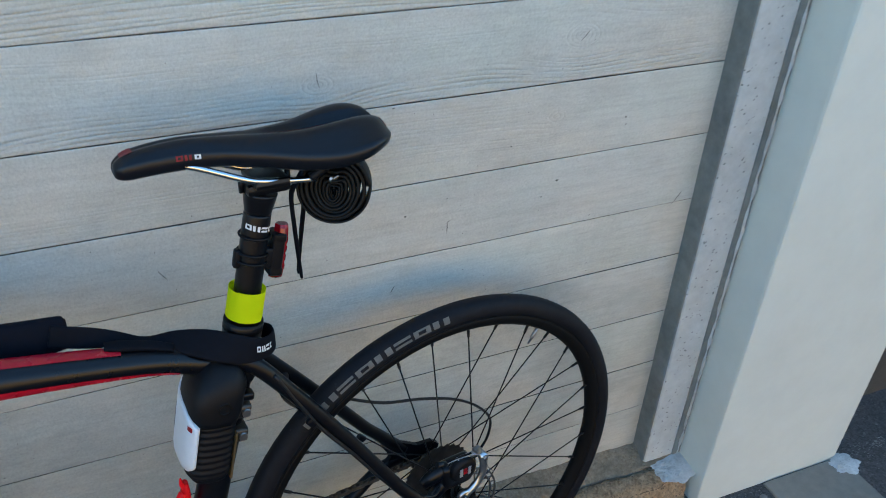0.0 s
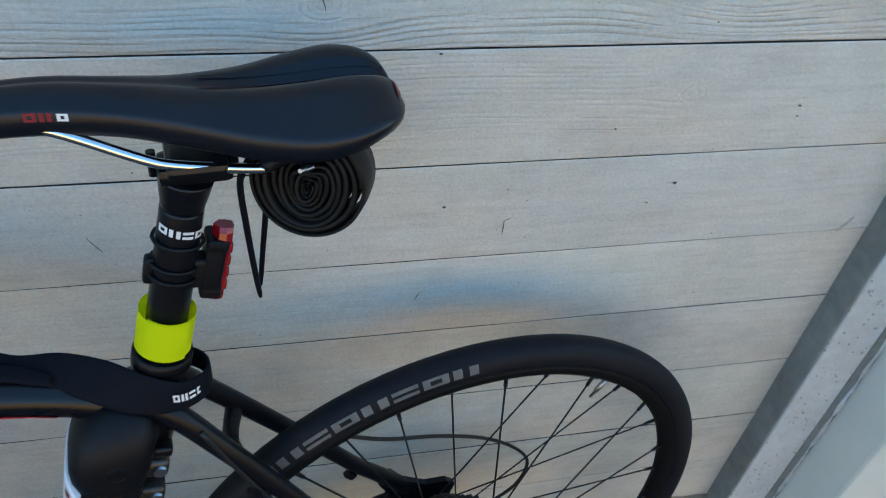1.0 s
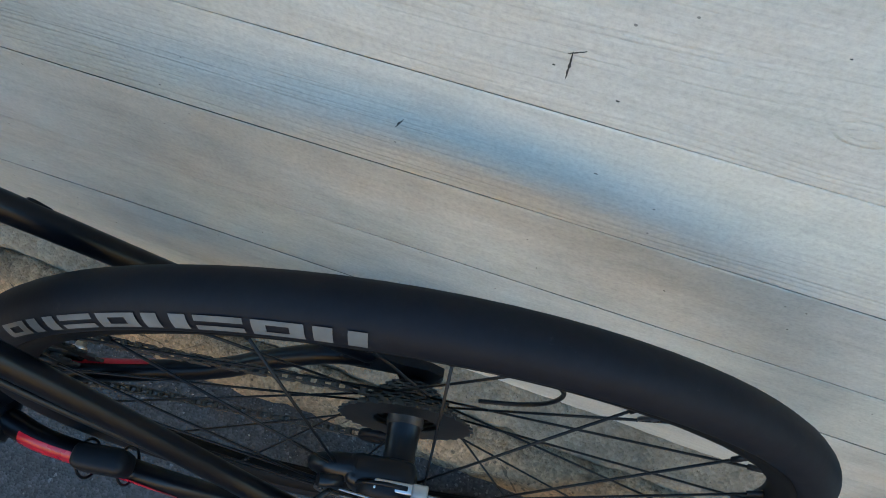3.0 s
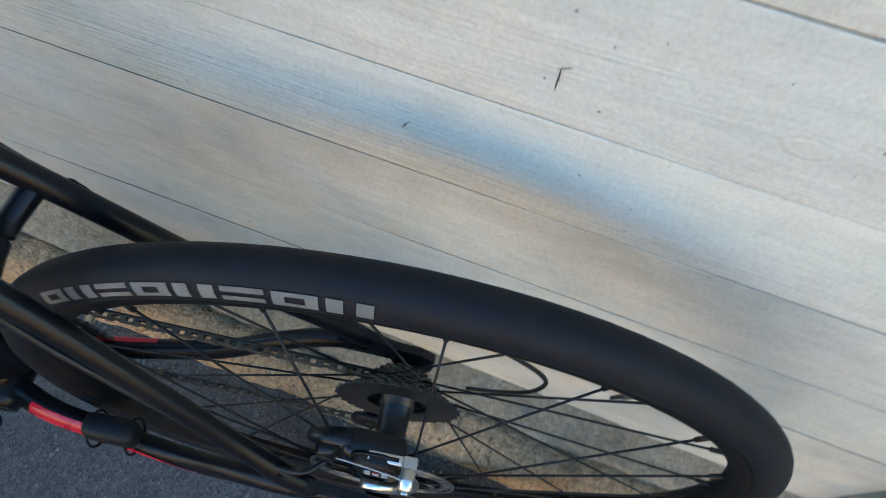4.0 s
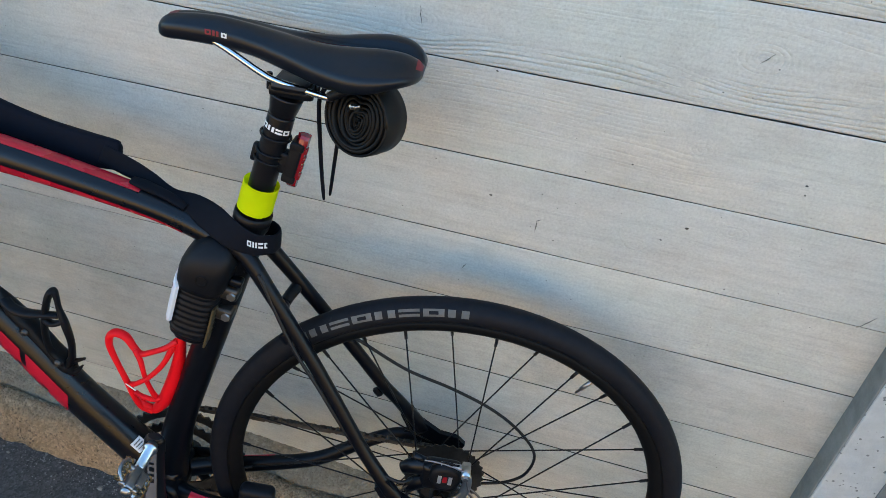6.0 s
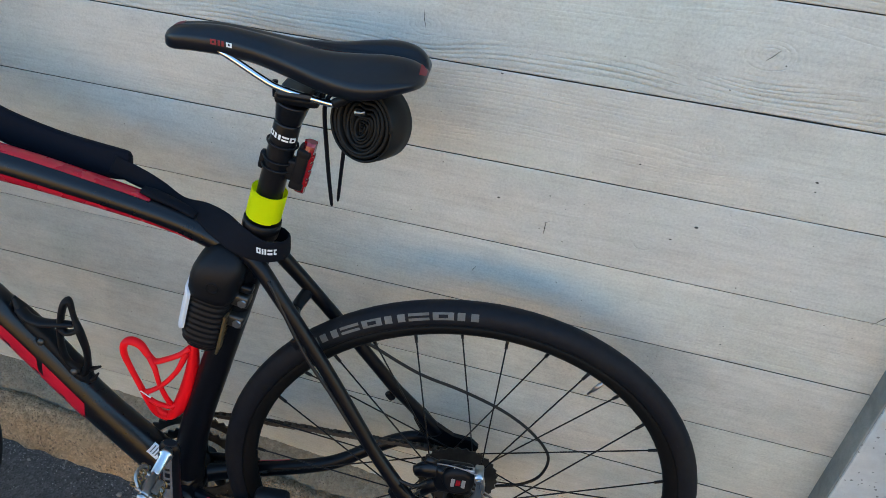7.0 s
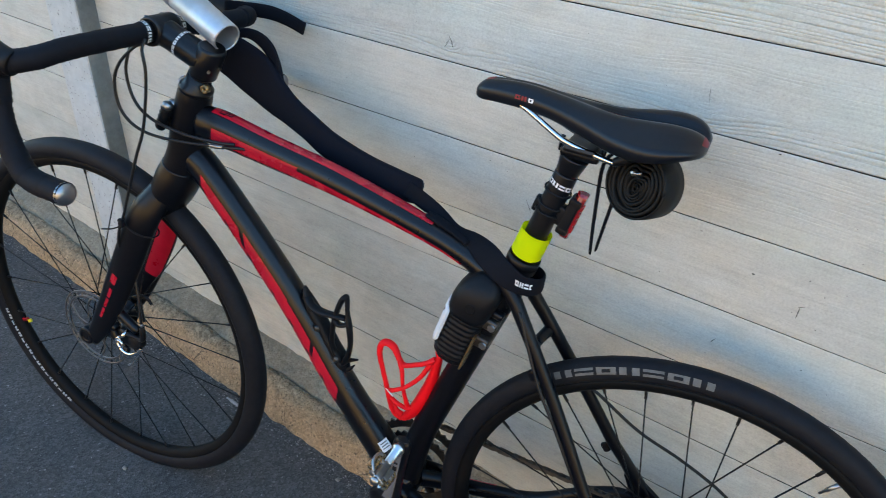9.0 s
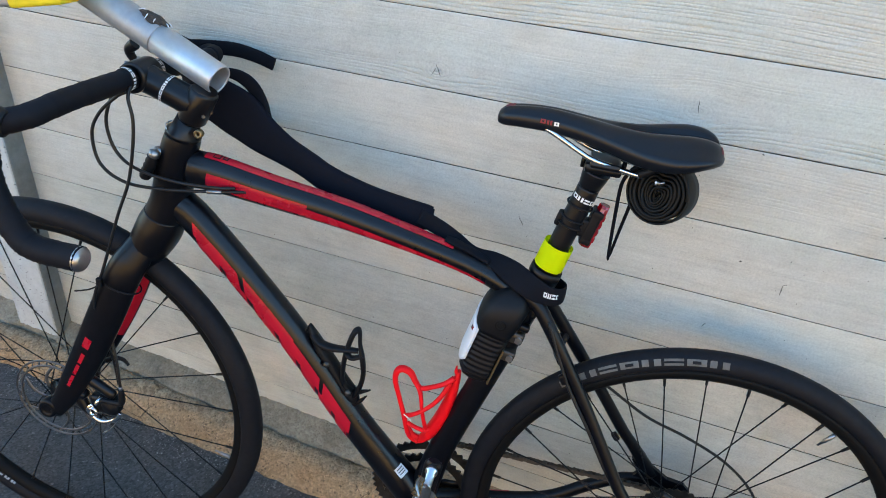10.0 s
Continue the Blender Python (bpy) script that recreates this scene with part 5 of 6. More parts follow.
caliper((0.004, 0.037, 0.074))
front_caliper = new("brake_caliper")
front_caliper.parent = bicycle
bm = tube([(0.996, 0.046, 0.072, 0.011), (0.975, 0.048, 0.062, 0.0105), (0.945, 0.050, 0.048, 0.0095), (0.938, 0.050, 0.044, 0.006)], seg=14, flat=0.8)
part("mount_bracket", bm, BLACK_ALU, front_caliper)
bm = smooth(box((0.046, 0.024, 0.036), (0.962, 0.044, 0.020), 0.009, segs=3))
part("body", bm, BLACK_ALU, front_caliper)
part("body_lobe", tube([(1.012, 0.044, 0.020, 0.012), (1.000, 0.046, 0.002, 0.010), (0.985, 0.046, -0.012, 0.008), (0.972, 0.048, -0.014, 0.005)], seg=14, flat=0.8), BLACK_ALU, front_caliper)
part("bolt_boss", revolve([(0.0, 0.056), (0.006, 0.056), (0.008, 0.053), (0.009, 0.042)], centre=(1.000, 0, 0.030), seg=18, closed=False), BLACK_ALU, front_caliper)
part("face", revolve([(0.0, 0.060), (0.007, 0.060), (0.009, 0.0585), (0.014, 0.058), (0.0165, 0.055), (0.017, 0.044)], centre=(0.946, 0, 0.021), seg=24, closed=False), BLACK_PLASTIC, front_caliper)
part("arm", tube([(0.971, 0.064, 0.028, 0.0035), (0.979, 0.066, 0.017, 0.0045), (0.972, 0.066, 0.004, 0.0045), (0.962, 0.066, -0.002, 0.0042), (0.950, 0.066, -0.002, 0.004), (0.934, 0.066, 0.006, 0.004), (0.923, 0.066, 0.018, 0.0036), (0.920, 0.066, 0.026, 0.0028)], seg=12, n=6, flat=0.8), CHROME, front_caliper, "polished silver brake arm")
part("arm_ring", revolve([(0.005, 0.063), (0.0085, 0.063), (0.0085, 0.069), (0.005, 0.069)], centre=(0.971, 0, 0.015), seg=22), CHROME, front_caliper)
part("cable_clamp", rod((0.961, 0.054, 0.040), (0.966, 0.066, 0.030), 0.0032, seg=10), CHROME, front_caliper)
part("cable_stop", tube([(0.960, 0.058, 0.036, 0.004), (0.940, 0.058, 0.037, 0.0042), (0.925, 0.058, 0.038, 0.005), (0.9205, 0.058, 0.044, 0.0055), (0.920, 0.058, 0.056, 0.0055), (0.920, 0.058, 0.069, 0.004)], seg=12, n=5), BLACK_PLASTIC, front_caliper)
part("cable_ferrule", rod((0.920, 0.058, 0.069), (0.9205, 0.058, 0.075), 0.0031, seg=10), STEEL, front_caliper)
part("cable_housing", tube([(0.9205, 0.058, 0.074), (0.922, 0.057, 0.100), (0.925, 0.054, 0.125), (0.931, 0.050, 0.150), (0.941, 0.044, 0.190), (0.938, 0.040, 0.235)], r=0.0025, seg=8), CABLE, front_caliper)
part("cable_tail", tube([(0.924, 0.066, 0.014), (0.930, 0.066, 0.002), (0.945, 0.066, -0.019), (0.957, 0.064, -0.030)], r=0.0010, seg=6), STEEL, front_caliper)
part("cable_end_cap", rod((0.951, 0.065, -0.0245), (0.958, 0.064, -0.031), 0.0018, seg=8), STEEL, front_caliper)
part("release_lever", tube([(0.962, 0.030, 0.098, 0.005), (0.944, 0.030, 0.108, 0.0045), (0.930, 0.030, 0.108, 0.004), (0.921, 0.030, 0.099, 0.0032)], seg=10, flat=0.7), BLACK_PLASTIC, front_caliper)

# bottle cages (bolted on)
red_cage = new("bottle_cage")
red_cage.parent = bicycle
red_cage["label"] = "bright red plastic bottle cage on the seat tube"
CAGE = [(0.379, 0.0, 0.214, 0.0034, 1.6), (0.381, 0.0, 0.196, 0.0060, 1.6), (0.386, 0.0, 0.160, 0.0088, 1.5), (0.395, 0.0, 0.122, 0.0110, 1.4), (0.408, 0.0, 0.088, 0.0105, 1.4), (0.422, 0.0, 0.066, 0.0070, 1.5), (0.432, 0.0, 0.060, 0.0040, 1.4)]
part("back_plate", tube(CAGE, seg=14, n=6), CAGE_RED, red_cage, raw=True)
part("spike", tube([(0.380, 0.002, 0.208, 0.0040), (0.3835, 0.003, 0.216, 0.0028), (0.3835, 0.004, 0.226, 0.0010)], seg=10), CAGE_RED, red_cage, raw=True)
part("loop", tube([(0.428, 0.002, 0.060, 0.0046), (0.441, 0.006, 0.070, 0.0042), (0.448, 0.010, 0.090, 0.0040), (0.455, 0.012, 0.118, 0.0038), (0.466, 0.012, 0.152, 0.0036), (0.4745, 0.010, 0.178, 0.0042), (0.4735, 0.008, 0.194, 0.0052), (0.465, 0.006, 0.200, 0.0054), (0.452, 0.006, 0.195, 0.0050), (0.442, 0.008, 0.181, 0.0042), (0.432, 0.010, 0.1735, 0.0040), (0.414, 0.012, 0.183, 0.0036), (0.396, 0.010, 0.193, 0.0038), (0.384, 0.004, 0.202, 0.0046)], seg=12, n=6, flat=1.3), CAGE_RED, red_cage, raw=True)
part("strut", tube([(0.440, 0.010, 0.180, 0.0036), (0.431, 0.016, 0.166, 0.0034), (0.426, 0.018, 0.140, 0.0030), (0.420, 0.014, 0.110, 0.0032), (0.414, 0.006, 0.084, 0.0040)], seg=10, flat=1.3), CAGE_RED, red_cage, raw=True)
part("strut", tube([(0.4535, 0.012, 0.114, 0.0036), (0.438, 0.018, 0.126, 0.0034), (0.418, 0.018, 0.144, 0.0034), (0.400, 0.014, 0.168, 0.0038), (0.388, 0.006, 0.196, 0.0048)], seg=10, flat=1.3), CAGE_RED, red_cage, raw=True)
part("strut", tube([(0.447, 0.010, 0.100, 0.0030), (0.434, 0.014, 0.098, 0.0030), (0.418, 0.012, 0.094, 0.0034), (0.406, 0.004, 0.098, 0.0044)], seg=10, flat=1.3), CAGE_RED, red_cage, raw=True)
part("tab", tube([(0.452, 0.000, 0.092, 0.0014), (0.447, 0.002, 0.086, 0.0036), (0.438, 0.004, 0.072, 0.005), (0.424, 0.000, 0.062, 0.006)], seg=8), CAGE_RED, red_cage, raw=True)
part("cage_mark", box((0.017, 0.0008, 0.0018), (0.446, 0.0215, 0.120), 0.0002, Matrix.Rotation(radians(-36), 4, "Y")), WHITE_INK, red_cage, "white printed line", raw=True)
black_cage = new("bottle_cage")
black_cage.parent = bicycle
black_cage["label"] = "black plastic bottle cage on the down tube"
part("back_plate", tube([(0.6185, 0.004, 0.243, 0.0020, 1.6), (0.612, 0.004, 0.226, 0.0055, 1.8), (0.600, 0.002, 0.202, 0.0078, 1.8), (0.582, 0.0, 0.176, 0.0085, 1.7), (0.562, 0.0, 0.146, 0.0090, 1.6), (0.545, 0.0, 0.122, 0.0100, 1.5), (0.536, 0.0, 0.108, 0.0060, 1.4)], seg=12, n=6), BLACK_PLASTIC, black_cage, raw=True)
part("brace", tube([(0.6185, 0.004, 0.241, 0.0022), (0.626, 0.004, 0.224, 0.0022), (0.629, 0.002, 0.212, 0.0024), (0.618, 0.0, 0.196, 0.0028)], seg=8), BLACK_PLASTIC, black_cage, raw=True)
part("arm", tube([(0.612, 0.006, 0.226, 0.0050), (0.598, 0.012, 0.2175, 0.0050), (0.578, 0.016, 0.2165, 0.0050), (0.556, 0.016, 0.2190, 0.0042), (0.5365, 0.012, 0.2185, 0.0034)], seg=10, n=6, flat=1.7), BLACK_PLASTIC, black_cage, raw=True)
part("loop", tube([(0.545, 0.004, 0.130, 0.0060), (0.5575, 0.010, 0.150, 0.0036), (0.5585, 0.014, 0.178, 0.0036), (0.5560, 0.014, 0.208, 0.0040), (0.5490, 0.012, 0.240, 0.0044), (0.5425, 0.010, 0.2545, 0.0046), (0.5375, 0.010, 0.252, 0.0034), (0.5345, 0.012, 0.230, 0.0030), (0.5290, 0.014, 0.208, 0.0042), (0.5260, 0.012, 0.176, 0.0038), (0.5310, 0.008, 0.146, 0.0044), (0.5400, 0.002, 0.126, 0.0064)], seg=10, n=6, flat=1.7), BLACK_PLASTIC, black_cage, raw=True)
part("bridge", tube([(0.5555, 0.014, 0.211, 0.0040), (0.547, 0.016, 0.206, 0.0036), (0.538, 0.016, 0.208, 0.0036), (0.5285, 0.014, 0.214, 0.0040)], seg=10, flat=1.7), BLACK_PLASTIC, black_cage, raw=True)
part("tab", tube([(0.545, 0.002, 0.126, 0.0070), (0.530, 0.004, 0.134, 0.0040), (0.514, 0.006, 0.1435, 0.0016)], seg=10), BLACK_PLASTIC, black_cage, raw=True)
part("tab", tube([(0.540, 0.002, 0.108, 0.0050), (0.529, 0.004, 0.116, 0.0036), (0.519, 0.006, 0.130, 0.0012)], seg=10), BLACK_PLASTIC, black_cage, raw=True)
for x, z in ((0.588, 0.184), (0.548, 0.142)):
    part("cage_bolt", revolve([(0.0, 0.004), (0.004, 0.0035), (0.005, 0.0)], axis="y", centre=(x, 0.016, z), seg=12, closed=False), DARK_STEEL, black_cage)



# speed sensor on the chain stay
part("speed_sensor", smooth(box((0.050, 0.024, 0.036), (0.259, 0.050, -0.012), 0.011, segs=4)), BLACK_PLASTIC, bicycle, "black sensor strapped to the chain stay")
for x in (0.282, 0.245):
    part("sensor_strap", tube([(x, 0.048 + 0.0175 * math.cos(a), -0.036 + 0.026 * math.sin(a)) for a in np.linspace(0, 2 * math.pi, 14)[:-1]], r=0.0014, seg=6, n=2, closed=True), BLACK_PLASTIC, bicycle)
# fork cable tie
part("cable_tie", tube([(0.908 + 0.031 * math.cos(a), 0.046 + 0.020 * math.sin(a), 0.270 + 0.008 * math.cos(a)) for a in np.linspace(0, 2 * math.pi, 16)[:-1]], r=0.0013, seg=6, n=2, closed=True), BLACK_PLASTIC, bicycle, raw=True)
part("tie_tail", tube([(0.932, 0.068, 0.272), (0.948, 0.070, 0.263), (0.970, 0.071, 0.256)], r=0.0013, seg=6), BLACK_PLASTIC, bicycle, raw=True)
part("tie_head", box((0.009, 0.006, 0.014), (0.929, 0.067, 0.279), 0.0015), BLACK_PLASTIC, bicycle, raw=True)


# ---------------------------------------------------------------- things carried on the bicycle
def on_bike(name, label, category):
    on_frame.add(name)
    return thing(name, label, category, BIKE)


# yellow slap band round the seat post
b0, b1 = p0 + post_dir * 0.014, p0 + post_dir * 0.049
hi_vis_band = on_bike("reflective_band", "fluorescent yellow reflective band wrapped round the seat post", "reflector")
bm = bmesh.new()
rows = []
for k in range(61):
    a = radians(40) + 2 * math.pi * 1.25 * k / 60
    rad = 0.0200 + 0.0022 * k / 60
    e = Vector((post_dir.z, 0, -post_dir.x))
    off = e * (rad * math.cos(a)) + Vector((0, rad * math.sin(a), 0))
    rows.append((b0 + off, b1 + off))
vs = [(bm.verts.new(a), bm.verts.new(b)) for a, b in rows]
for x, y in zip(vs, vs[1:]):
    bm.faces.new((x[0], y[0], y[1], x[1])).smooth = True
bmesh.ops.solidify(bm, geom=bm.faces[:], thickness=0.0009)
bmesh.ops.recalc_face_normals(bm, faces=bm.faces)
for edge in bm.edges:
    edge.smooth = edge.calc_face_angle(0.0) < 0.7
part("band", bm, HIVIS, hi_vis_band)
part("collar", tube([(*(p0 + post_dir * -0.001), 0.0232), (*(p0 + post_dir * 0.010), 0.0226)], seg=22, straight=True), BLACK_PLASTIC, bicycle)

# printed mark on the post and rubber straps
bar_glyphs(post, "post_mark", 4, lambda s, t: p0 + post_dir * (0.1225 + 0.0060 * t - 0.003 * s) + Vector((post_dir.z, 0, -post_dir.x)) * (0.0160 * math.cos(radians(25 + 135 * s))) + Vector((0, 0.0160 * math.sin(radians(25 + 135 * s)), 0)), WHITE_INK, 0.15)

tail_light = on_bike("tail_light", "small black rear light with red lens strapped to the seat post", "bicycle light")
back = Vector((-post_dir.z, 0, post_dir.x))
on_frame.discard("tail_light")
tm = Matrix.Translation((0.2375, -0.0020, 0.4935)) @ Matrix((( -back.x, 0, post_dir.x, 0), (0, 1, 0, 0), (-back.z, 0, post_dir.z, 0), (0, 0, 0, 1)))
bm = smooth(box((0.0145, 0.0235, 0.050), (0, 0, 0), 0.004, tm @ Matrix.Translation((0.0005, 0.0, 0.001)), segs=3))
for z in (-0.0205, 0.0205):
    box((0.016, 0.024, 0.011), (0, 0, 0), 0.004, tm @ Matrix.Translation((0.0, 0.0, z)), bm=bm, segs=3)
part("housing", bm, BLACK_PLASTIC, tail_light)
part("bracket", smooth(box((0.012, 0.016, 0.026), (0, 0, 0), 0.004, tm @ Matrix.Translation((0.010, 0.003, -0.004)), segs=3)), BLACK_PLASTIC, tail_light)
for z in (-0.0165, -0.0055, 0.0055, 0.0165):
    part("lens", smooth(box((0.005, 0.011, 0.0085), (0, 0, 0), 0.0022, tm @ Matrix.Translation((-0.0092, 0.001, z)))), LENS_RED, tail_light, "red lens segment")
body = loft([[tm @ Vector((x, y * w, z)) for x, y in ((0.000, 0.009), (-0.005, 0.0105), (-0.0095, 0.008), (-0.0105, 0.0), (-0.0095, -0.008), (-0.005, -0.0105), (0.000, -0.009), (0.004, 0.0))]
             for z, w in ((-0.0305, 0.55), (-0.028, 0.8), (-0.023, 0.95), (0.025, 0.95), (0.031, 0.8), (0.0345, 0.55))])
part("lens_body", smooth(body, True), LENS_RED, tail_light, "red translucent lens body")
for d in (0.082, 0.092, 0.112):
    c = settled(p0 + post_dir * d)
    e = Vector((post_dir.z, 0, -post_dir.x))
    part("strap", tube([tuple(c + e * (0.0168 * math.cos(a)) + Vector((0, 0.0168 * math.sin(a), 0))) for a in np.linspace(0, 2 * math.pi, 20)[:-1]], r=0.0017, seg=8, n=2, closed=True, flat=0.8), BLACK_PLASTIC, tail_light)
part("clip", smooth(box((0.009, 0.010, 0.022), (0, 0, 0), 0.003, Matrix.Translation(settled(p0 + post_dir * 0.084 - back * 0.0165)) @ tm.to_3x3().to_4x4())), BLACK_PLASTIC, tail_light)

# rolled spare inner tube under the saddle
inner_tube = on_bike("spare_inner_tube", "rolled black spare inner tube strapped under the saddle", "inner tube")
on_frame.discard("spare_inner_tube")
ROLL = Matrix.Translation((0.1625, 0.0020, 0.5606)) @ Matrix.Rotation(-0.476, 4, "Z") @ Matrix.Rotation(0.143, 4, "X")


def coil(folds, r1, half, seg=40):
    """A flat tube folded in two and rolled up: turns that are pressed hairpins inside and round outside; its face looks along +y."""
    bm = bmesh.new()
    n = int(folds * seg)
    last = None
    for k in range(n + 1):
        f = k / n
        a = 2 * math.pi * folds * f + 1.2
        r = 0.006 + (r1 - 0.006) * f
        pressed = 0.16 + 0.84 * f ** 0.75
        dx, dz = r * math.cos(a) * pressed, r * math.sin(a) * (0.82 + 0.18 * f)
        # a dent from above folds the inner turns into a heart
        dent = (1 - f) * 0.75 * max(0.0, math.sin(a)) * math.exp(-(dx / 0.010) ** 2)
        dz -= dent * r + 0.003 * (1 - f)
        turn = radians(12) * (1 - f)
        x, z = dx * math.cos(turn) - dz * math.sin(turn), dx * math.sin(turn) + dz * math.cos(turn)
        wob = 0.0014 * noise.noise((k * 0.11, 2.0, 3.0))
        deep = 0.0045 * noise.noise((a * 0.33, 7.0, 0.5)) - 0.005 * (1 - f)
        o = Vector((x, 0, z))
        out = o.normalized() if o.length > 1e-6 else Vector((1, 0, 0))
        c = Vector((x, deep, z)) + out * wob
        t = 0.0023 * (0.75 + 0.25 * f)
        prof = [(-half, -t * 0.4), (-half * 0.92, -t), (0, -t * 0.8), (half * 0.92, -t), (half, -t * 0.4), (half, t * 0.4), (half * 0.92, t), (0, t * 0.8), (-half * 0.92, t), (-half, t * 0.4)]
        ring = [bm.verts.new(c + Vector((0, yy, 0)) + out * rr) for yy, rr in prof]
        if last:
            for j in range(10):
                bm.faces.new((last[j], last[(j + 1) % 10], ring[(j + 1) % 10], ring[j])).smooth = True
        else:
            bm.faces.new(ring[::-1])
        last = ring
    bm.faces.new(last)
    bmesh.ops.recalc_face_normals(bm, faces=bm.faces)
    return bm


part("tube_roll", coil(9.3, 0.0386, 0.0185), RUBBER, inner_tube).matrix_basis = ROLL
part("outer_band", revolve([(0.0392, -0.0185), (0.0412, -0.0175), (0.0418, 0.0), (0.0410, 0.0165), (0.0394, 0.0195), (0.0382, 0.0170), (0.0384, -0.0175)], seg=48), RUBBER, inner_tube).matrix_basis = ROLL
part("valve", tube([(-0.002, 0.012, 0.010, 0.003), (0.001, 0.022, 0.013, 0.0028), (0.002, 0.028, 0.014, 0.0016)], seg=8, straight=True), STEEL, inner_tube, "steel valve stem").matrix_basis = ROLL
part("valve_nut", rod((-0.006, 0.021, 0.016), (0.004, 0.023, 0.010), 0.0016, seg=8), STEEL, inner_tube).matrix_basis = ROLL
part("strap", tube([(0.200, 0.016, 0.596, 0.0024), (0.209, 0.012, 0.580, 0.0024), (0.213, -0.001, 0.558, 0.0024), (0.211, -0.006, 0.520, 0.0024), (0.208, -0.010, 0.480, 0.0023), (0.205, -0.014, 0.448, 0.0020), (0.204, -0.015, 0.442, 0.0008)], seg=8, n=6, flat=1.7), NYLON, inner_tube)
part("strap", tube([(0.188, 0.004, 0.598, 0.0024), (0.192, -0.008, 0.570, 0.0024), (0.194, -0.020, 0.525, 0.0024), (0.198, -0.028, 0.480, 0.0022), (0.201, -0.033, 0.445, 0.0019), (0.2015, -0.034, 0.438, 0.0008)], seg=8, n=6, flat=1.7), NYLON, inner_tube)

# folding lock in its holder on the seat tube
folding_lock = on_bike("folding_lock", "black ribbed folding lock with white side plate on the seat tube", "bicycle lock")
seat_dir = Vector((-0.226, 0, 0.974))
fwd = Vector((0.974, 0, 0.226))
c0 = Vector((0.3365, 0.024, 0.336))
LOCK_IN = Vector((0, -0.011, 0))


def lock_ring(t, f0, f1, hw):
    c = c0 + LOCK_IN + seat_dir * t
    ring = []
    for k in range(20):
        a = 2 * math.pi * k / 20
        ca, sa = math.cos(a), math.sin(a)
        ring.append(c + fwd * ((f0 + f1) / 2 + (f1 - f0) / 2 * math.copysign(abs(ca) ** 0.6, ca)) + Vector((0, hw * math.copysign(abs(sa) ** 0.6, sa), 0)))
    return ring


on_frame.discard("folding_lock")
secs = []
for k in range(45):
    t = -0.102 + 0.088 * k / 44
    rib = 0.0020 * (0.5 - 0.5 * math.cos(k * 2 * math.pi / 4.4))
    low = max(0.0, (-0.086 - t) / 0.016)
    secs.append(lock_ring(t, -0.027 - rib + 0.004 * low, 0.0235 + rib - 0.010 * low, 0.0345 + rib - 0.008 * low))
part("ribbed_body", loft(secs), BLACK_PLASTIC, folding_lock)
DOME = ((-0.016, -0.030, 0.0265, 0.0365), (-0.008, -0.032, 0.0285, 0.0375), (0.006, -0.034, 0.0290, 0.0378), (0.018, -0.034, 0.0275, 0.0372), (0.029, -0.036, 0.0240, 0.0345), (0.039, -0.033, 0.0180, 0.0295), (0.047, -0.028, 0.0100, 0.0225), (0.052, -0.022, 0.0030, 0.0145), (0.0535, -0.016, -0.003, 0.007))
part("head", loft([lock_ring(*row) for row in DOME]), BLACK_PLASTIC, folding_lock, "smooth domed cover")
part("keyhole", revolve([(0.0, -0.006), (0.0050, -0.006), (0.0056, 0.0002), (0.0078, 0.0012), (0.0086, -0.002)], centre=c0 + seat_dir * 0.0090 - fwd * 0.0060 + Vector((0, 0.0266, 0)), seg=20, closed=False), RIM_BLACK, folding_lock, "dark round keyhole")
part("clamp_edge", box((0.003, 0.020, 0.064), c0 + seat_dir * -0.066 - fwd * 0.0262 + Vector((0, 0.010, 0)), 0.001, Matrix.Rotation(radians(-13), 4, "Y")), BRASS, folding_lock, "brownish worn clamp edge")
part("clamp_arm", smooth(box((0.016, 0.014, 0.010), c0 + seat_dir * 0.004 - fwd * 0.040 + Vector((0, -0.002, 0)), 0.003, Matrix.Rotation(radians(-13), 4, "Y"))), BLACK_ALU, folding_lock)
def on_lock(angle, t, lift):
    """A point on the lock's outer skin: angle from straight ahead towards its left, t along the seat tube."""
    ca, sa = math.cos(radians(angle)), math.sin(radians(angle))
    return c0 + LOCK_IN + seat_dir * t + fwd * (-0.002 + (0.0285 + lift) * math.copysign(abs(ca) ** 0.6, ca)) + Vector((0, (0.0375 + lift) * math.copysign(abs(sa) ** 0.6, sa), 0))


ANGLES = np.linspace(-78, 56, 16)
bm = bmesh.new()
skins = []
for lift in (0.0012, 0.0042):
    rows = []
    for k in range(12):
        f = k / 11
        rows.append([bm.verts.new(on_lock(g, -0.076 + 0.008 * (abs(g + 11) / 67) ** 4 + f * (0.096 - 0.034 * (g + 78) / 134 - 0.008 * (abs(g + 11) / 67) ** 4), lift - 0.001 * (k in (0, 11) or j in (0, 15)))) for j, g in enumerate(ANGLES)])
    skins.append(rows)
for rows in skins:
    for p, q in zip(rows, rows[1:]):
        for j in range(15):
            bm.faces.new((p[j], p[j + 1], q[j + 1], q[j])).smooth = True
lower, upper_skin = skins
border = [(0, j) for j in range(16)] + [(k, 15) for k in range(1, 12)] + [(11, j) for j in range(14, -1, -1)] + [(k, 0) for k in range(10, 0, -1)]
for (k, j), (k2, j2) in zip(border, border[1:] + border[:1]):
    bm.faces.new((lower[k][j], lower[k2][j2], upper_skin[k2][j2], upper_skin[k][j]))
bmesh.ops.recalc_face_normals(bm, faces=bm.faces)
part("white_plate", bm, WHITE_PLASTIC, folding_lock, "white plastic side plate")
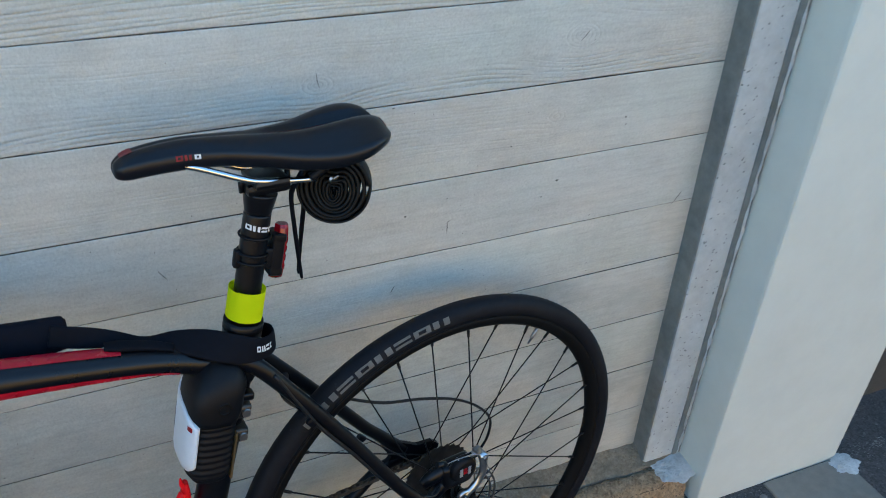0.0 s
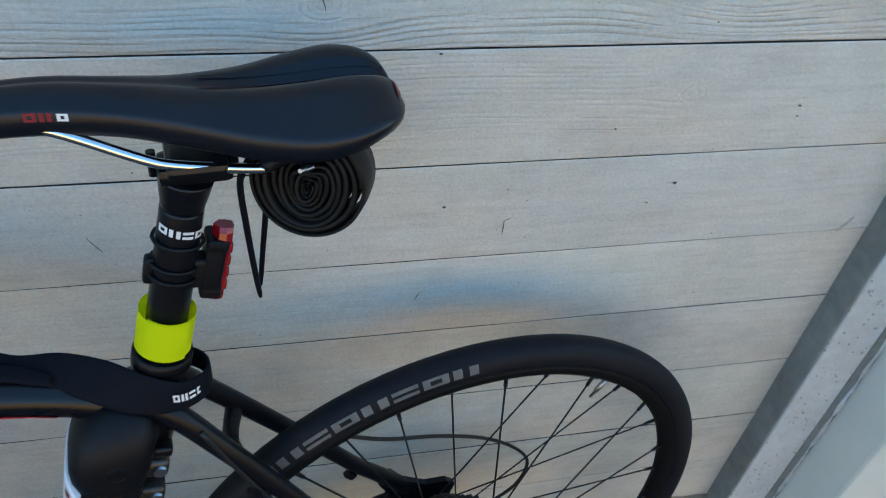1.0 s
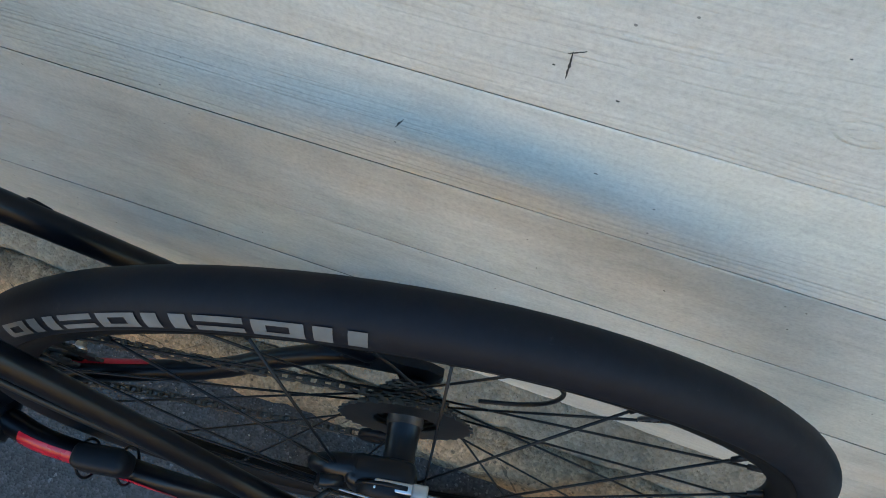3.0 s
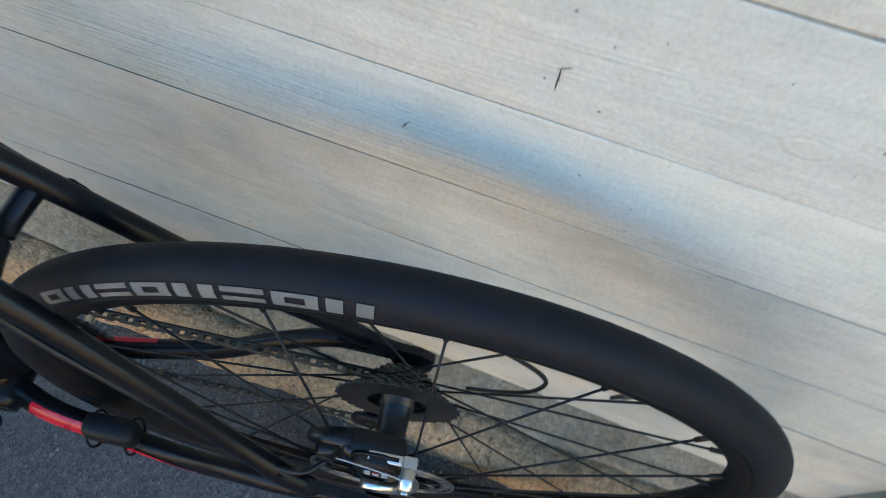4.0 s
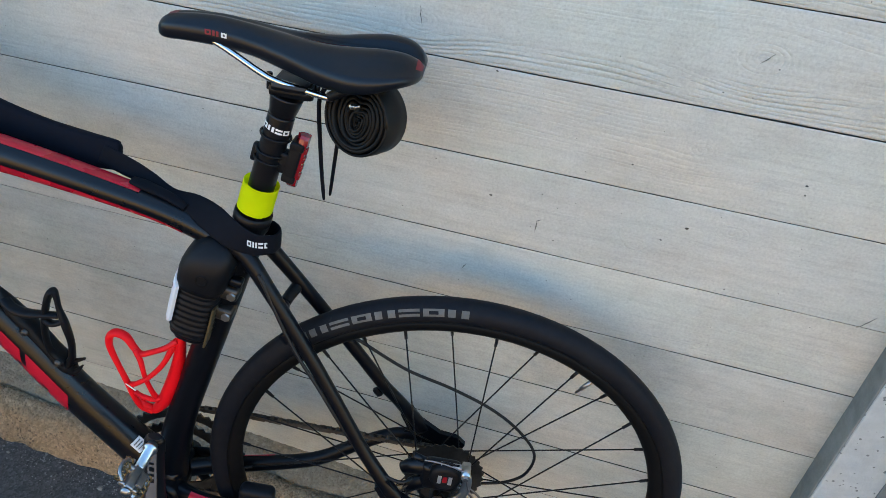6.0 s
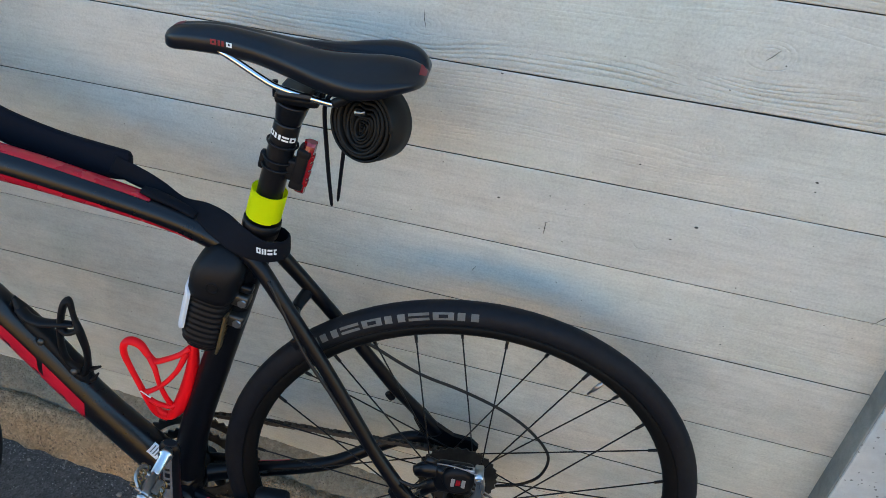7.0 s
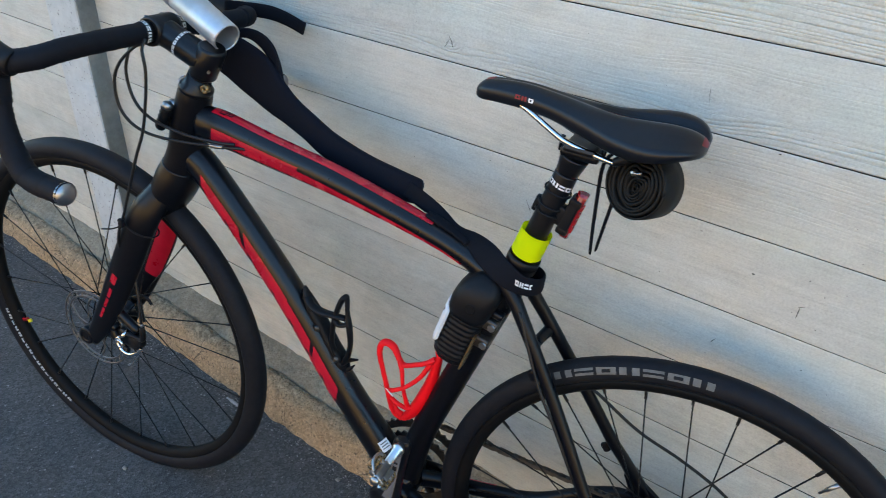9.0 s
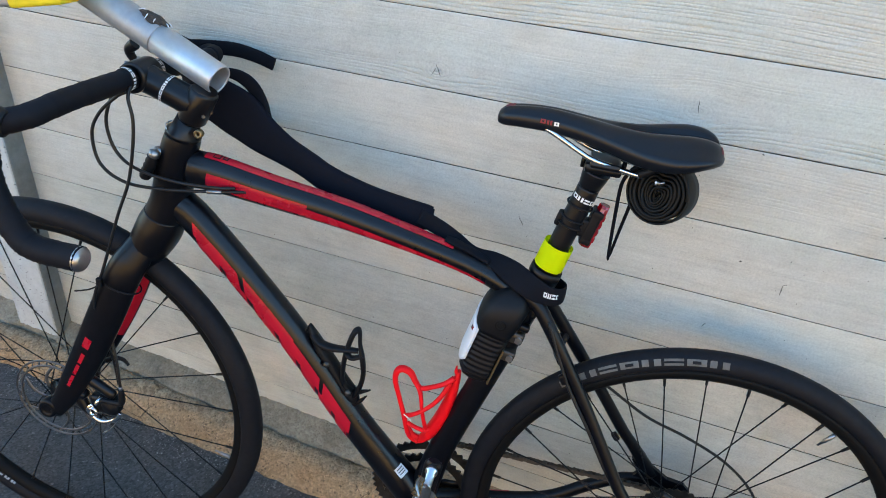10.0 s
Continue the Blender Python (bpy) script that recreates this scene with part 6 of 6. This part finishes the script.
for a0, a1, t0_, t1_, mat in ((24, 40, -0.020, -0.014, LENS_RED), (-58, -26, -0.052, -0.020, GREY_INK), (-64, -54, 0.004, 0.009, LENS_RED)):
    bm = bmesh.new()
    q = [[bm.verts.new(on_lock(g, t, 0.0047)) for g in np.linspace(a0, a1, 5)] for t in (t0_, t1_)]
    for j in range(4):
        bm.faces.new((q[0][j], q[0][j + 1], q[1][j + 1], q[1][j]))
    part("plate_mark", bm, mat, folding_lock)
for t in (-0.016, -0.050):
    part("clamp", smooth(box((0.030, 0.034, 0.018), c0 + seat_dir * t - fwd * 0.032 + Vector((0, -0.012, 0)), 0.004, Matrix.Rotation(radians(-13), 4, "Y"))), DARK_STEEL, folding_lock)
    part("clamp_bolt", rod(c0 + seat_dir * t - fwd * 0.040 + Vector((0, -0.004, 0)), c0 + seat_dir * t - fwd * 0.040 + Vector((0, 0.008, 0)), 0.0056, seg=6), STEEL, folding_lock, "bright hexagon bolt")


# shoulder strap along the top tube
def ribbon(ctrl, n=10, bm=None):
    """A strap: x, y, z, then the half width and half thickness, and the angle by which it is turned (0: edge up)."""
    pts = curve_points(ctrl, n)
    pos = [Vector(p[:3]) for p in pts]
    secs = []
    for i, p in enumerate(pos):
        d = (pos[min(i + 1, len(pos) - 1)] - pos[max(i - 1, 0)]).normalized()
        u = (Vector((0, 0, 1)) - d * d.z).normalized()
        v = d.cross(u)
        a = radians(pts[i][5])
        w = u * math.cos(a) + v * math.sin(a)
        t = d.cross(w)
        hw, ht = pts[i][3], pts[i][4]
        ring = []
        for k in range(16):
            b = 2 * math.pi * k / 16
            ca, sa = math.cos(b), math.sin(b)
            ring.append(p + w * (hw * math.copysign(abs(ca) ** 0.5, ca)) + t * (ht * math.copysign(abs(sa) ** 0.7, sa)))
        secs.append(ring)
    return loft(secs, bm)


strap = on_bike("shoulder_strap", "black padded shoulder strap hung along the top tube", "strap")
part("pad", ribbon([(0.858, -0.066, 0.545, 0.030, 0.005, 0), (0.834, -0.074, 0.534, 0.035, 0.006, 0), (0.798, -0.078, 0.516, 0.038, 0.007, 0), (0.760, -0.074, 0.496, 0.032, 0.008, 0), (0.716, -0.064, 0.481, 0.024, 0.008, 0), (0.675, -0.054, 0.470, 0.0205, 0.009, -4), (0.634, -0.050, 0.454, 0.020, 0.0095, -8), (0.570, -0.046, 0.439, 0.0205, 0.0095, -10), (0.510, -0.040, 0.434, 0.0200, 0.0095, -12), (0.474, -0.036, 0.434, 0.0180, 0.008, -14), (0.467, -0.036, 0.434, 0.0135, 0.006, -14)]), NEOPRENE, strap, "padded neoprene sleeve")
part("webbing", ribbon([(0.474, -0.028, 0.446, 0.012, 0.002, -14), (0.440, -0.025, 0.434, 0.0115, 0.0018, -20), (0.412, -0.022, 0.425, 0.008, 0.0018, -45), (0.387, -0.018, 0.417, 0.0045, 0.0018, -75), (0.360, -0.006, 0.414, 0.012, 0.0018, -60), (0.330, 0.012, 0.409, 0.0165, 0.0018, -42), (0.302, 0.026, 0.400, 0.0170, 0.0018, -20), (0.276, 0.027, 0.391, 0.015, 0.0018, 0), (0.256, 0.014, 0.387, 0.013, 0.0018, 0), (0.252, -0.004, 0.387, 0.012, 0.0018, 0), (0.264, -0.018, 0.388, 0.011, 0.0018, 0), (0.278, -0.018, 0.388, 0.010, 0.0018, 0)]), NYLON, strap, "flat nylon webbing", raw=True)
part("buckle", ribbon([(0.428, -0.004, 0.431, 0.006, 0.0026, -84), (0.412, -0.002, 0.428, 0.008, 0.0030, -84), (0.385, 0.000, 0.420, 0.007, 0.0028, -84), (0.362, 0.004, 0.411, 0.005, 0.002, -70)]), NYLON, strap, raw=True)
part("loop", ribbon([(0.850, -0.078, 0.572, 0.007, 0.003, 0), (0.822, -0.084, 0.576, 0.008, 0.003, 0), (0.800, -0.087, 0.570, 0.010, 0.003, 0), (0.782, -0.087, 0.557, 0.011, 0.003, 0), (0.766, -0.084, 0.536, 0.011, 0.004, 0), (0.752, -0.079, 0.508, 0.010, 0.005, 0), (0.732, -0.071, 0.488, 0.008, 0.004, 0)]), NYLON, strap)
part("tail", ribbon([(0.905, -0.170, 0.590, 0.011, 0.003, 0), (0.870, -0.198, 0.588, 0.0115, 0.003, 0), (0.835, -0.205, 0.588, 0.0115, 0.003, 0), (0.800, -0.205, 0.583, 0.0110, 0.003, 0), (0.772, -0.205, 0.575, 0.0105, 0.003, 0)]), NYLON, strap, "free end of the webbing", raw=True)
bar_glyphs(strap, "strap_mark", 4, lambda s, t: Vector((0.286 - 0.024 * s, 0.0325 - 0.016 * s * s, 0.387 + 0.0075 * t - 0.008 * s)), WHITE_INK, 0.2)

# aluminium tube lying over the stem
alu_tube = on_bike("aluminium_tube", "silver aluminium tube with open end lying over the stem", "metal tube")
on_frame.discard("aluminium_tube")
t0 = Vector((0.769, -0.0135, 0.5945))
td = Vector((0.921, -0.190, 0.338)).normalized()
tq = Matrix.Translation(t0) @ td.to_track_quat("X", "Z").to_matrix().to_4x4()
bm = revolve([(0.0193, 0.0), (0.0212, 0.0), (0.0216, 0.002), (0.0216, 0.112), (0.0193, 0.112), (0.0193, 0.002)], axis="x", seg=36)
part("barrel", bm, ALU, alu_tube).matrix_basis = tq
part("outer_sleeve", revolve([(0.0195, 0.106), (0.0222, 0.106), (0.0225, 0.108), (0.0225, 0.32), (0.0195, 0.32)], axis="x", seg=36), ALU_DULL, alu_tube, "dull grey outer tube").matrix_basis = tq
torn = tq @ Matrix.Rotation(radians(14), 4, "X") @ Matrix.Translation((0.124, 0.0, 0.0195))
bm = bmesh.new()
bmesh.ops.create_icosphere(bm, subdivisions=4, radius=1.0)
for v in bm.verts:
    k = 1 + 0.22 * noise.noise(v.co * 2.1) + 0.12 * noise.noise(v.co * 6.0)
    v.co = Vector((v.co.x * 0.0235 * k, v.co.y * 0.0150 * k, max(-0.005, v.co.z * 0.0075 * k)))
part("residue", smooth(bm, True), RUST, alu_tube, "crusted dark brown residue round a hole").matrix_basis = torn
for k in range(8):
    a = 0.4 + k * 0.83 + 0.5 * noise.noise((k * 2.3, 1.0, 0.0))
    x, y = 0.0240 * math.cos(a), 0.0150 * math.sin(a)
    curl = 0.004 * noise.noise((k * 1.7, 3.0, 0.0))
    shred = tube([(x * 0.86 - curl, y * 0.86 + curl, 0.0056, 0.0005), (x * 0.98 + curl, y, 0.0044, 0.0010), (x * 1.10 + 2 * curl, y * 1.12 - curl, 0.0034 - 22 * y * y, 0.0005)], seg=6, flat=0.6)
    part("shred", shred, WHITE_PLASTIC, alu_tube, "torn white film").matrix_basis = torn
part("hole", revolve([(0.0, 0.0008), (0.003, 0.0008), (0.0035, 0.0)], axis="z", seg=14, closed=False, centre=(0.022, 0.0, 0.0205)), GREY_INK, alu_tube).matrix_basis = tq @ Matrix.Rotation(radians(45), 4, "X")
for name, size, at, mat in (("wrap", (0.085, 0.060, 0.060), (1.035, -0.030, 0.6830), YELLOW), ("wrap_end", (0.040, 0.052, 0.054), (1.094, -0.030, 0.6700), ALU_DULL)):
    part(name, smooth(box(size, at, 0.006, Matrix.Rotation(radians(12), 4, "Y"), segs=3)), mat, alu_tube, "yellow tape wrapping" if mat is YELLOW else "grey end of the wrapping")

# ---------------------------------------------------------------- small things on the ground
slab_ob = tagged(part("paving_slab", slab(0, 0.236, -0.46, 0, -0.03, 0.006, 0.004), SLAB, None), "brownish worn concrete slab set in the ground beside the column", "paving", kind="structure")
slab_ob.matrix_basis = Matrix.Translation((0.806, -0.128, ground_z(0.806))) @ Matrix.Rotation(math.atan(SLOPE) * -1, 4, "Y")

rng = random.Random(11)


def lump(r, seed, sub=1):
    bm = bmesh.new()
    bmesh.ops.create_icosphere(bm, subdivisions=sub, radius=r)
    for v in bm.verts:
        v.co *= 1 + 0.45 * noise.noise(v.co * (1.2 / r) + Vector((seed, 0, 0)))
        v.co.z *= 0.6
    return bm


def splat(r, seed):
    """A dab of crumbled mortar: low, ragged, grainy."""
    bm = bmesh.new()
    bmesh.ops.create_icosphere(bm, subdivisions=5, radius=r)
    for v in bm.verts:
        p = v.co * (1.0 / r)
        v.co *= 1 + 0.35 * noise.noise(p * 1.6 + Vector((seed, 0, 0))) + 0.16 * noise.noise(p * 5.0 + Vector((0, seed, 0))) + 0.07 * noise.noise(p * 13.0)
        v.co.z *= 0.45
    return smooth(bm, True)


bm = splat(0.040, 3.0)
bmesh.ops.scale(bm, vec=(1.35, 1.0, 0.42), verts=bm.verts)
dab = tagged(part("mortar_dab", bm, MORTAR, None), "dab of white mortar at the foot of the pilaster", "mortar", kind="structure")
dab.location = (0.585, -0.066, ground_z(0.585) + 0.078)
bm = splat(0.030, 8.0)
bmesh.ops.scale(bm, vec=(1.2, 0.9, 0.5), verts=bm.verts)
dab2 = tagged(part("mortar_dab", bm, MORTAR, None), "dab of white mortar at the foot of the column", "mortar", kind="structure")
dab2.location = (1.03, -0.150, ground_z(1.03) + 0.006)

shapes = [part("pebble", lump(0.006, s * 3.3), PEBBLE, None) for s in range(4)]
grain = bmesh.new()
bmesh.ops.create_icosphere(grain, subdivisions=1, radius=1.0)
corners, sides = [v.co.copy() for v in grain.verts], [[v.index for v in f.verts] for f in grain.faces]
grain.free()
verts, faces = [], []
for k in range(4200):
    x = rng.uniform(-2.6, 1.4)
    y = -0.110 - abs(rng.gauss(0, 0.026)) if k % 4 else rng.uniform(-0.9, -0.13)
    if 0.0 < x - 0.62 < 0.42 and y > -0.13:
        continue
    r = rng.uniform(0.0006, 0.0020) * (2.2 if k % 45 == 0 else 1)
    m = Matrix.Translation((x, y, ground_z(x) + r * 0.35)) @ Euler((rng.uniform(0, 3), rng.uniform(0, 3), 0)).to_matrix().to_4x4() @ Matrix.Diagonal((r, r * rng.uniform(0.6, 1), r * rng.uniform(0.4, 0.8), 1))
    faces += [[i + len(verts) for i in f] for f in sides]
    verts += [m @ c for c in corners]
grit = bpy.data.meshes.new("gravel")
grit.from_pydata(verts, [], faces)
grit.materials.append(PEBBLE)
tagged(new("gravel", grit), "loose grey grit along the kerb", "gravel", kind="stuff")
for ob, (x, y, s) in zip(shapes, ((-0.627, -0.144, 0.9), (-0.991, -0.40, 1.0), (0.70, -0.17, 2.2), (0.78, -0.16, 1.6))):
    tagged(ob, "small pale stone lying on the asphalt", "pebble", "loose stones")
    ob.matrix_basis = Matrix.Translation((x, y, ground_z(x) + 0.0015 * s)) @ Matrix.Scale(s, 4)
